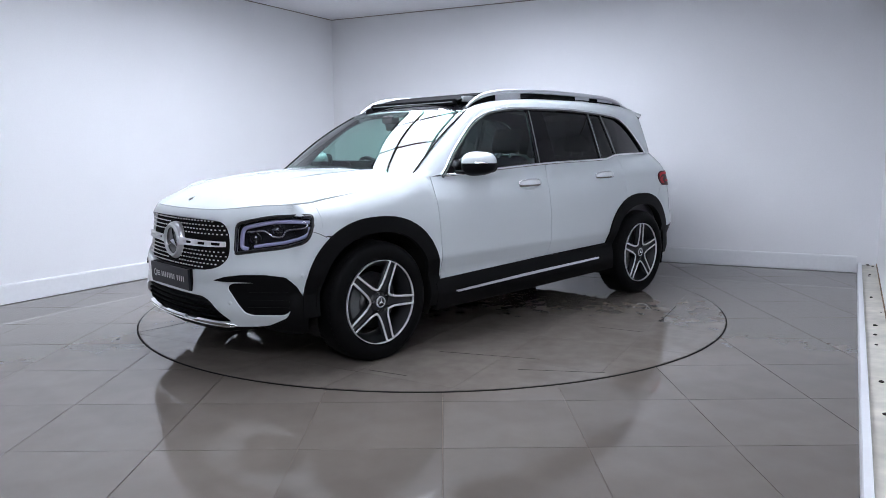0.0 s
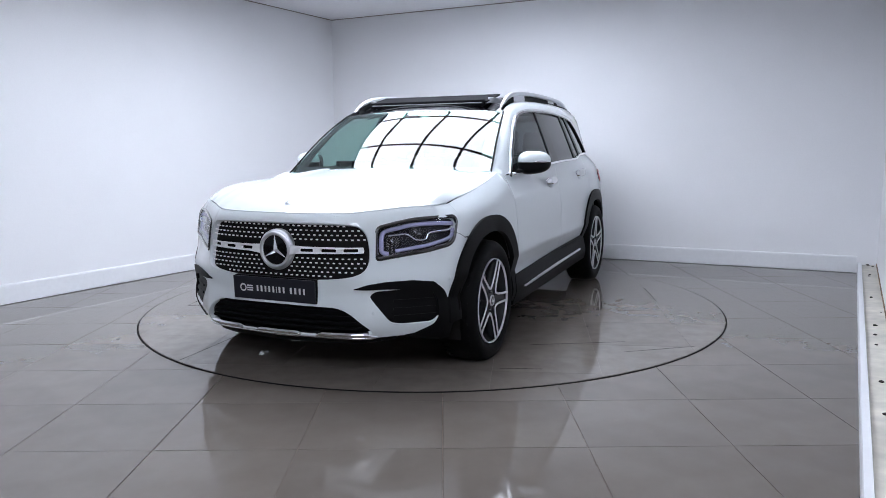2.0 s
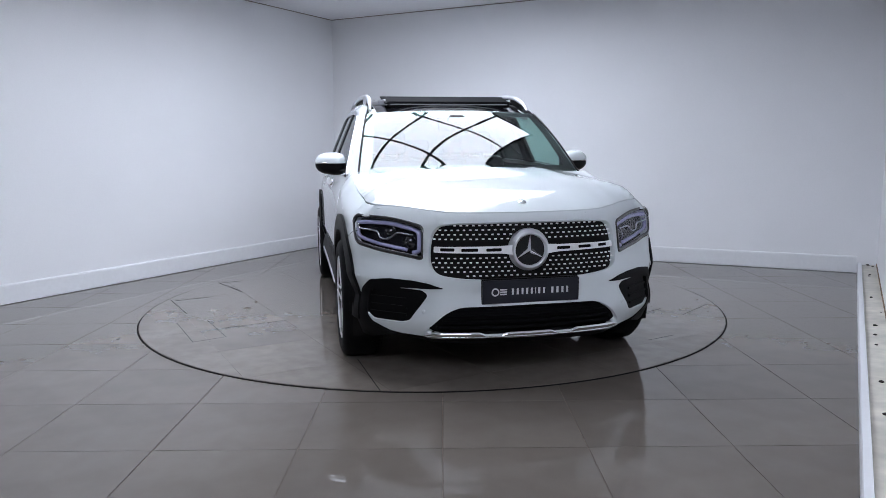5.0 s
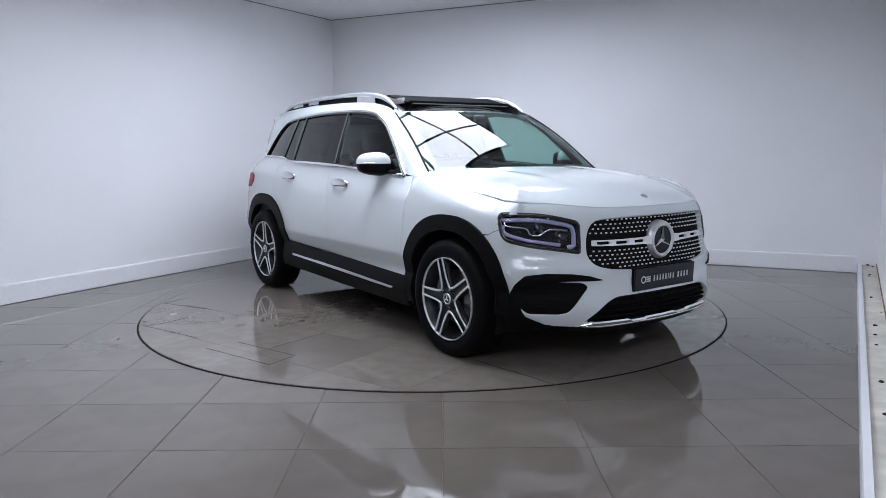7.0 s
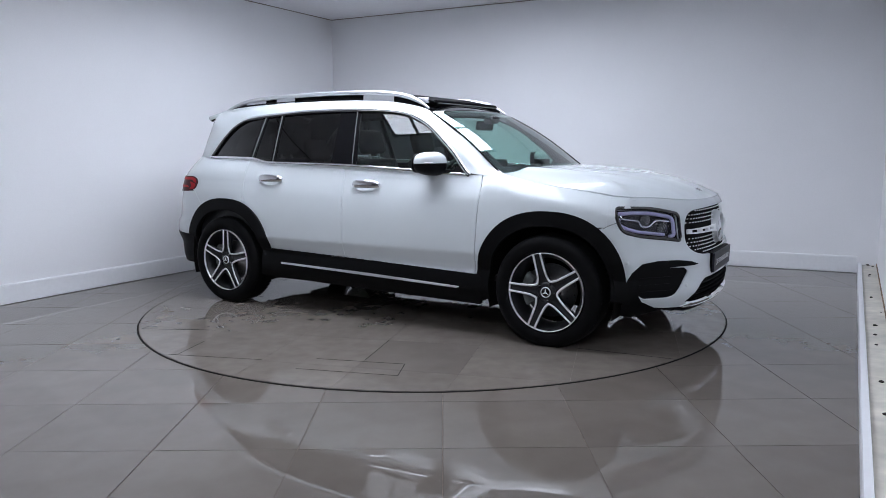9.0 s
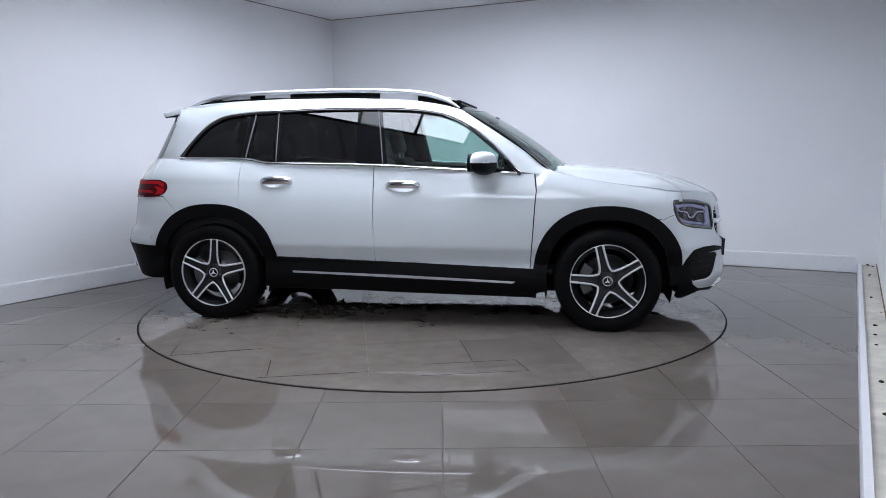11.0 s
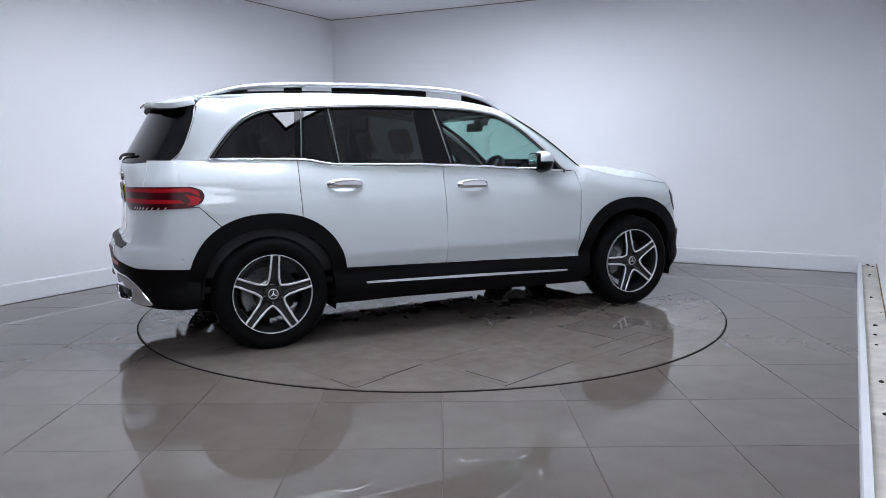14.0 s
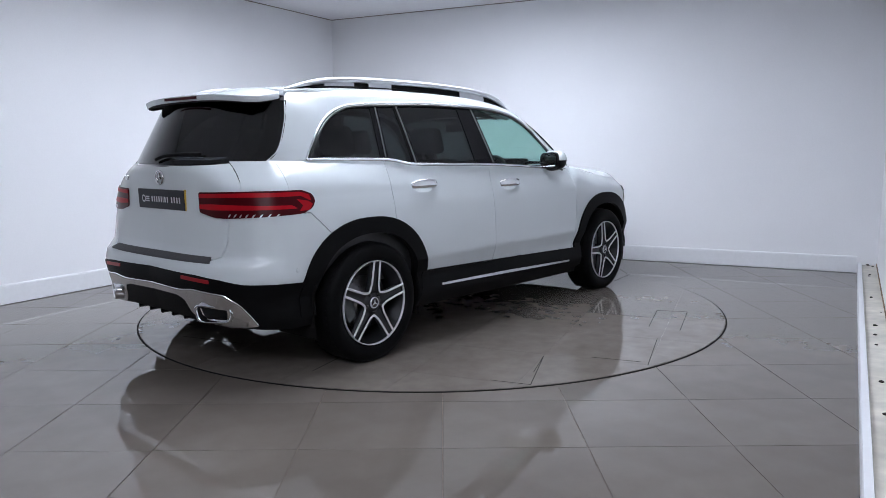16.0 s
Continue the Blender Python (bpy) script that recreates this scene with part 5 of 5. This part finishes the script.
def wheel(m, phase, sgn):
    """A wheel whose outer face looks along its own +y; phase turns the spokes."""
    w = new("wheel")
    w.parent = car
    w.matrix_basis = m
    tyre = [(.238, -.205), (.262, -.228), (.305, -.236), (.335, -.228), (.352, -.205), (.357, -.16), (.357, -.075), (.352, -.030), (.335, -.008), (.305, .003), (.270, -.003), (.254, -.012), (.246, -.03)]
    tyre_bm = lathe(tyre, 120)
    for v in tyre_bm.verts:
        if v.co.z < -HUB_Z:                  # the loaded tyre is flattened on the floor
            v.co.z = -HUB_Z
    t = part("tyre", tyre_bm, M_RUBBER, w, "black road tyre", True)
    bm = bmesh.new()
    for k in range(60):
        a = 2 * math.pi * k / 60
        mm = Matrix.Rotation(-a, 4, "Y")
        if math.sin(a) < -.95:
            continue
        add_box(bm, .350, -.21, -.004, .3572, -.165, .012, 0, 1, mm)
        add_box(bm, .350, -.070, -.004, .3535, -.034, .012, 0, 1, mm)
    tagged(part("tread", bm, M_RUBBER, t), kind="stuff")
    rim = part("rim", lathe([(.246, -.19), (.215, -.17), (.205, -.12), (.212, -.06), (.232, -.030), (.240, -.014)], 72), M_RIM, w, "dark graphite alloy wheel", True)
    part("rim_lip", lathe([(.2425, -.012), (.2450, -.006), (.2460, -.004), (.2480, -.004), (.2492, -.010), (.246, -.03)], 72), M_MACHINED, rim, "bright machined rim edge", True)
    for k in range(5):
        a = radians(phase + 72 * k)
        rot = Matrix.Rotation(-a, 4, "Y")
        bm = bmesh.new()
        prof = [(.045, .036, -.024), (.075, .038, -.020), (.13, .027, -.015), (.20, .0245, -.012), (.242, .024, -.008)]
        rows = []
        for r, h, y in prof:
            rows.append([bm.verts.new(rot @ Vector(p)) for p in ((r, y - .05, -h * .8), (r, y - .004, -h), (r, y - .013, -h * .45), (r, y - .015, 0), (r, y - .013, h * .45), (r, y - .004, h), (r, y - .05, h * .8))])
        for p, q in zip(rows[:-1], rows[1:]):
            for i in range(6):
                bm.faces.new((p[i], p[i + 1], q[i + 1], q[i]))
        part("spoke", bm, M_RIM, rim, "", True)
        # bright edge that runs down one spoke, round the valley and up the next
        line = [(.244, .0235, -.006), (.20, .0245, -.009), (.15, .0262, -.011), (.112, .0285, -.014)]
        v = []
        for r, h, y in line:
            v.append(rot @ Vector((r, y, h)))
        nxt = Matrix.Rotation(-radians(phase + 72 * (k + 1)), 4, "Y")
        mid = Matrix.Rotation(-radians(phase + 72 * k + 36), 4, "Y") @ Vector((.076, -.017, 0))
        w2 = [nxt @ Vector((r, y, -h)) for r, h, y in line]
        near = [rot @ Vector((.096, -.0155, .031)), mid, nxt @ Vector((.096, -.0155, -.031))]
        path = spline(v + near + w2[::-1], 5)
        part("spoke_edge", sweep(path, oval(.0072, .0045, 8), "spoke_edge", M_MACHINED, up=(0, 1, 0)), None, rim, "bright machined spoke edge")
        b = rot @ Matrix.Rotation(-radians(36), 4, "Y") @ Vector((.056, -.020, 0))
        part("wheel_bolt", lathe([(.0005, .006), (.008, .005), (.010, -.006)], 10), M_GLOSSBLACK, rim, "", True, Matrix.Translation(b))
    part("hub", lathe([(.0005, -.020), (.03, -.020), (.045, -.024), (.062, -.030), (.07, -.06)], 40), M_RIM, rim, "", True)
    cap = part("hub_cap", lathe([(.0005, -.013), (.022, -.014), (.030, -.016), (.034, -.020), (.036, -.030)], 40), M_GLOSSBLACK, rim, "round black hub cap", True)
    part("cap_ring", lathe([(.027, -.0145), (.0285, -.011), (.0325, -.013), (.034, -.019)], 40), M_SILVER, cap, "silver ring", True)
    bm = bmesh.new()
    for k in range(3):
        a = radians(90 + 120 * k)
        tip = bm.verts.new((math.cos(a) * .026, -.0105, math.sin(a) * .026))
        top = bm.verts.new((0, -.009, 0))
        for s in (-1, 1):
            e = bm.verts.new((math.cos(a + s) * .006, -.012, math.sin(a + s) * .006))
            bm.faces.new((tip, top, e))
    part("cap_mark", bm, M_STUD, cap, "silver three-armed mark")
    part("brake_disc", lathe([(.06, -.085), (.09, -.085), (.09, -.095), (.168, -.095), (.168, -.125), (.06, -.125)], 48), M_DISC, w, "grey steel brake disc", True)
    arc = [(.150 * math.cos(radians(a)), -.100, .150 * math.sin(radians(a))) for a in range(-36, 37, 6)]
    part("brake_caliper", sweep(arc, rounded([(-.035, -.032), (.035, -.032), (.035, .032), (-.035, .032)], .008, 3), "brake_caliper", M_GREYTRIM, up=(0, 1, 0)), None, w, "grey brake caliper")
    part("axle_stub", lathe([(.05, -.12), (.05, -.45)], 16), M_GAP, w, "", True)
    return w


for x, sgn, phase in ((FX, 1, 40), (RX, 1, 18), (FX, -1, 32), (RX, -1, 13)):
    if sgn > 0:
        # outer face to the car's left: spokes run the other way round as seen from outside
        wheel(Matrix.Translation((x, .931, HUB_Z + .001)), phase, 1)
    else:
        wheel(Matrix.Translation((x, -.931, HUB_Z + .001)) @ Matrix.Rotation(math.pi, 4, "Z"), 180 - phase, -1)

# wheel housings and floor pan
for x in (FX, RX):
    for sgn in (1, -1):
        bm = bmesh.new()
        pts = arch(x, .425, -.35, math.pi + .35, 24)
        a = [bm.verts.new((px, sgn * .885, pz)) for px, pz in pts]
        b = [bm.verts.new((px, sgn * .55, pz)) for px, pz in pts]
        for i in range(len(pts) - 1):
            bm.faces.new((a[i], a[i + 1], b[i + 1], b[i]))
        bm.faces.new(b)
        part("wheel_housing", bm, M_GAP, car, "black wheel housing")
bm = bmesh.new()
add_box(bm, -1.0, -.84, .225, .95, .84, .32, .03)
add_box(bm, -2.10, -.60, .27, -.95, .60, .40, .03)
add_box(bm, .92, -.56, .23, 2.12, .56, .42, .03)
add_box(bm, -2.08, -.60, .30, -1.90, .60, .45, .03)
add_box(bm, 1.86, -.72, .245, 2.02, .72, .40, .02)
part("underbody", bm, M_GAP, car, "black underbody pan")
# added blanks, unseen in the engine bay and boot, keep daylight out
bm = bmesh.new()
add_box(bm, 1.06, -.52, .38, 2.06, .52, .84, .02)
part("engine_bay_blank", bm, M_GAP, car, "hidden black block keeping light out under the bonnet")
part("cabin_floor", box(-1.98, -.78, .36, 1.05, .78, .40, .01), M_INTERIOR, car, "dark cabin carpet")

# ---------------------------------------------------------------- mirrors
for sgn in (1, -1):
    bm = bmesh.new()
    bmesh.ops.create_uvsphere(bm, u_segments=28, v_segments=18, radius=1)

    def shape(v):
        q = Vector((math.copysign(abs(v.x) ** .8, v.x), math.copysign(abs(v.y) ** .72, v.y), math.copysign(abs(v.z) ** .75, v.z)))
        taper = 1 - .12 * q.y
        front = 1.0 if q.x > 0 else .62
        return Vector((q.x * .085 * front * taper + .02 * (1 - q.y), q.y * .111, q.z * .078 * taper + .004 * q.y))

    for v in bm.verts:
        v.co = shape(v.co.copy())
    m = Matrix.Translation((.545, sgn * .907, 1.136)) @ Matrix.Diagonal((1, sgn, 1, 1)) @ Matrix.Rotation(radians(10), 4, "Z")
    bmesh.ops.transform(bm, matrix=m, verts=bm.verts)
    up = bm.copy()
    bmesh.ops.bisect_plane(up, geom=[*up.verts, *up.edges, *up.faces], plane_co=(0, 0, 1.139), plane_no=(0, 0, 1), clear_inner=True)
    bmesh.ops.bisect_plane(bm, geom=[*bm.verts, *bm.edges, *bm.faces], plane_co=(0, 0, 1.137), plane_no=(0, 0, 1), clear_outer=True)
    mirror = part("door_mirror", up, M_PAINT, car, "white door mirror with black foot", True)
    part("mirror_foot", bm, M_PILLAR, mirror, "gloss black lower mirror shell", True)
    line = [(.636, .86), (.640, .91), (.625, .97), (.590, 1.005)]
    part("mirror_indicator", sweep([(x, sgn * y, 1.141) for x, y in spline(line, 5)], oval(.006, .006, 8), "mirror_indicator", M_CHROME), None, mirror, "bright indicator strip")
    part("mirror_arm", sweep([(.58, sgn * .87, 1.092), (.62, sgn * .84, 1.084), (.70, sgn * .80, 1.078)], oval(.038, .016), "mirror_arm", M_CLAD), None, mirror, "black mirror arm")
    def oval_plate(a, b, thick):
        bm = bmesh.new()
        ring = rounded([(-a, -b * .9), (a, -b), (a * .95, b), (-a, b * .9)], min(a, b) * .8, 6)
        bottom = [bm.verts.new((0, u, v)) for u, v in ring]
        top = [bm.verts.new((thick, u, v)) for u, v in ring]
        bm.faces.new(bottom)
        bm.faces.new(top)
        for i in range(len(ring)):
            bm.faces.new((bottom[i], bottom[(i + 1) % len(ring)], top[(i + 1) % len(ring)], top[i]))
        return bm

    seat_m = Matrix.Translation((.508, sgn * .905, 1.138)) @ Matrix.Diagonal((1, sgn, 1, 1)) @ Matrix.Rotation(radians(10), 4, "Z")
    rim = part("mirror_rim", oval_plate(.088, .064, .030), M_PILLAR, mirror, "black rim round the mirror glass", False, seat_m @ Matrix.Translation((-.014, 0, 0)))
    part("mirror_glass", oval_plate(.078, .055, .003), M_CHROME, mirror, "mirror glass", False, seat_m @ Matrix.Translation((-.018, 0, 0)))

# ---------------------------------------------------------------- cabin
part("dashboard", box(.62, -.70, .70, 1.08, .70, 1.055, .05, 3), M_INTERIOR, car, "black dashboard", True)
part("instrument_screen", box(.655, -.60, 1.05, .675, .05, 1.15, .008, 2, Matrix.Identity(4)), M_GLOSSBLACK, car, "black wide screen")
wheel_m = Matrix.Translation((.43, -.37, 1.00)) @ Matrix.Rotation(radians(-66), 4, "Y")
ring = [(math.cos(2 * math.pi * k / 40) * .182, math.sin(2 * math.pi * k / 40) * .182, 0) for k in range(40)]
sw = part("steering_wheel", sweep(ring, oval(.015, .015), "steering_wheel", M_INTERIOR, closed=True), None, car, "black leather steering wheel", m=wheel_m)
part("wheel_boss", box(-.05, -.06, -.03, .05, .06, .01, .02), M_INTERIOR, sw, "", True)
for a in (0, 180, 270):
    part("wheel_spoke", box(.04, -.014, -.012, .178, .014, .0, .004, 1, Matrix.Rotation(radians(a + 90), 4, "Z")), M_SILVER, sw, "silver wheel spoke")


def seat(x, y, mat, wide=.50, top=1.18):
    s = part("seat", box(x - .05, y - wide / 2, .50, x + .48, y + wide / 2, .66, .06, 3), mat, car, "dark leather car seat", True)
    back = Matrix.Translation((x, y, .60)) @ Matrix.Rotation(radians(-16), 4, "Y")
    part("backrest", box(-.07, -wide / 2 + .01, 0, .06, wide / 2 - .01, top - .60, .05, 3, back), mat, s, "", True)
    part("headrest", box(-.045, -.135, top - .56, .045, .135, top - .37, .04, 3, back), mat, s, "", True)
    for sg in (-1, 1):
        part("headrest_post", box(-.008, sg * .06 - .007, top - .62, .008, sg * .06 + .007, top - .54, 0, 1, back), M_SILVER, s)


seat(-.12, .37, M_INTERIOR)
seat(-.12, -.37, M_INTERIOR)
seat(-1.02, .40, M_INTERIOR)
seat(-1.02, -.40, M_INTERIOR)
seat(-1.02, .0, M_INTERIOR, .32, 1.12)
mir_m = Matrix.Translation((.50, 0, 1.405)) @ Matrix.Rotation(radians(8), 4, "Y")
part("rear_view_mirror", box(-.015, -.12, -.035, .015, .12, .035, .012, 3, mir_m), M_INTERIOR, car, "black rear-view mirror", True)
part("sensor_housing", box(.52, -.06, 1.42, .60, .06, 1.475, .015, 2), M_INTERIOR, car, "black sensor housing behind the screen", True)

# ---------------------------------------------------------------- turntable
table_top = tagged(new("turntable"), "round tiled car turntable flush in the floor", "turntable", kind="structure")
table_top.matrix_basis = Matrix.Translation((TX, TY, 0))
bm = bmesh.new()
bmesh.ops.create_cone(bm, cap_ends=True, segments=160, radius1=TR - .008, radius2=TR - .008, depth=.004)
part("bed", bm, M_TABLE_BED, table_top, "dark grout bed", False, Matrix.Translation((0, 0, .002)))
TABLE_TURN, TABLE_DX, TABLE_DY = radians(17.3), .03, -.04
rngt = random.Random(11)
JO = .0009
for i in range(-5, 5):
    for j in range(-5, 5):
        x0, y0 = i * .605 + TABLE_DX, j * .605 + TABLE_DY
        bm = bmesh.new()
        f = bm.faces.new([bm.verts.new((a, b, 0)) for a, b in ((x0 + JO, y0 + JO), (x0 + .605 - JO, y0 + JO), (x0 + .605 - JO, y0 + .605 - JO), (x0 + JO, y0 + .605 - JO))])
        if any(math.hypot(v.co.x, v.co.y) >= TR - .01 for v in bm.verts):
            for k in range(120):
                a = 2 * math.pi * k / 120
                n = (math.cos(a), math.sin(a), 0)
                if not bm.verts:
                    break
                if max(v.co.x * n[0] + v.co.y * n[1] for v in bm.verts) > TR - .01:
                    bmesh.ops.bisect_plane(bm, geom=[*bm.verts, *bm.edges, *bm.faces], plane_co=[c * (TR - .01) for c in n], plane_no=n, clear_outer=True)
        if not bm.faces:
            bm.free()
            continue
        ext = bmesh.ops.extrude_face_region(bm, geom=bm.faces[:])
        lift = .0056 + rngt.uniform(-.0003, .0003)
        bmesh.ops.translate(bm, vec=(0, 0, lift), verts=[v for v in ext["geom"] if isinstance(v, bmesh.types.BMVert)])
        part("tile", bm, M_STAINED_TILE if (i, j) == (0, -3) else M_TABLE_TILE, table_top, "", False, Matrix.Rotation(TABLE_TURN, 4, "Z"))

# open joints and saw cuts that show dark in the turntable's tiles
for ax, ay, bx, by in ((.30, -1.95, .88, -1.77), (.88, -1.77, .79, -1.57), (.79, -1.57, .27, -1.74), (-1.36, -1.58, -1.29, -1.79), (-1.29, -1.79, -.84, -1.58), (-.58, -2.12, 0, -1.92), (-.64, -1.79, -.54, -2.08),
                       (.99, 1.12, .69, 1.66), (1.53, 1.11, 1.45, 1.34), (.93, 1.70, .64, 2.08), (2.12, -.70, 1.52, -.76), (-1.09, -1.68, -.80, -1.56), (.40, -1.18, .54, -1.62), (-1.2, 1.5, -.65, 1.68), (-.3, 1.75, -.2, 1.45),
                       (-1.9, .6, -1.75, .1), (-1.85, -.7, -1.35, -.55)):
    d = Vector((bx - ax, by - ay, 0))
    cut = box(0, -.0022, .0058, d.length, .0022, .0064)
    part("joint", cut, M_GAP, table_top, "dark open joint", False, Matrix.Translation((ax, ay, 0)) @ Matrix.Rotation(math.atan2(d.y, d.x), 4, "Z"))

# ---------------------------------------------------------------- floor
bm = bmesh.new()
add_box(bm, -9, -4, -.10, 9, 13, -.0045)
floor_ob = tagged(part("floor", bm, M_GROUT), "glossy grey-brown porcelain tiled floor", "floor", kind="structure")
# dark gap round the turntable
tagged(part("turntable_gap", lathe([(TR - .010, .0), (TR - .010, .0035), (TR + .001, .0035), (TR + .004, .0)], 160, "z"), M_GAP, None, "", True, Matrix.Translation((TX, TY, 0))), "narrow black gap round the turntable", "gap", kind="structure")
TW, TD = .607, .567
tile_mesh = finish(box(-TW / 2 + .0018, -TD / 2 + .0018, -.004, TW / 2 - .0018, TD / 2 - .0018, 0.0, .0008, 1), "tile", M_TILE, False)
rngf = random.Random(5)
LN = Vector((-D_LEFT.y, D_LEFT.x, 0))
LN = LN if LN.dot(INSIDE - CORNER) > 0 else -LN
BN = Vector((-D_BACK.y, D_BACK.x, 0))
BN = BN if BN.dot(INSIDE - CORNER) > 0 else -BN
for j in range(-7, 14):
    for i in range(-9, 9):
        c = Vector(((i + .5) * TW - .008, 2.895 + (j - .5) * TD, 0))
        if (c - CORNER).dot(LN) < -.42 or (c - CORNER).dot(BN) < -.42 or ((c - KERB_END).dot(OUT_R) > .42 and (c - RIGHT_END).dot(D_RIGHT) < .3):
            continue
        if math.hypot(c.x - TX, c.y - TY) < TR - .45:
            continue
        part("tile", tile_mesh, M_TILE, floor_ob, "", False, Matrix.Translation((c.x, c.y, rngf.uniform(-.0004, .0002))) @ pose(0, 0, 0, rngf.uniform(-.03, .03), rngf.uniform(-.03, .03), 180 * rngf.randrange(2)))

# ---------------------------------------------------------------- what moves
ANGLES = ((0, -136.38), (.5, -131.83), (1, -125.61), (1.5, -120.07), (2, -113.88), (2.5, -108.03), (3, -101.9), (3.5, -96.08), (4, -89.85), (4.5, -83.97), (5, -78.1), (5.5, -72.22), (6, -66.35), (6.5, -60.47),
          (7, -54.54), (7.5, -48.94), (8, -42.77), (8.5, -37.26), (9, -31.44), (9.5, -26.0), (10, -20.7), (10.5, -15.4), (11, -10.1), (11.5, -4.62), (12, 1.57), (12.5, 7.65), (13, 13.93), (13.5, 19.61), (14, 25.76),
          (14.5, 31.75), (15, 37.82), (15.5, 43.67), (16, 49.87))


def motions():
    walk(table_top, [(t, pose(TX, TY, 0, 0, 0, a)) for t, a in ANGLES])
    walk(car, [(t, pose(TX, TY, .0055, 0, 0, a) @ pose(OX, OY, 0)) for t, a in ANGLES])


motions()
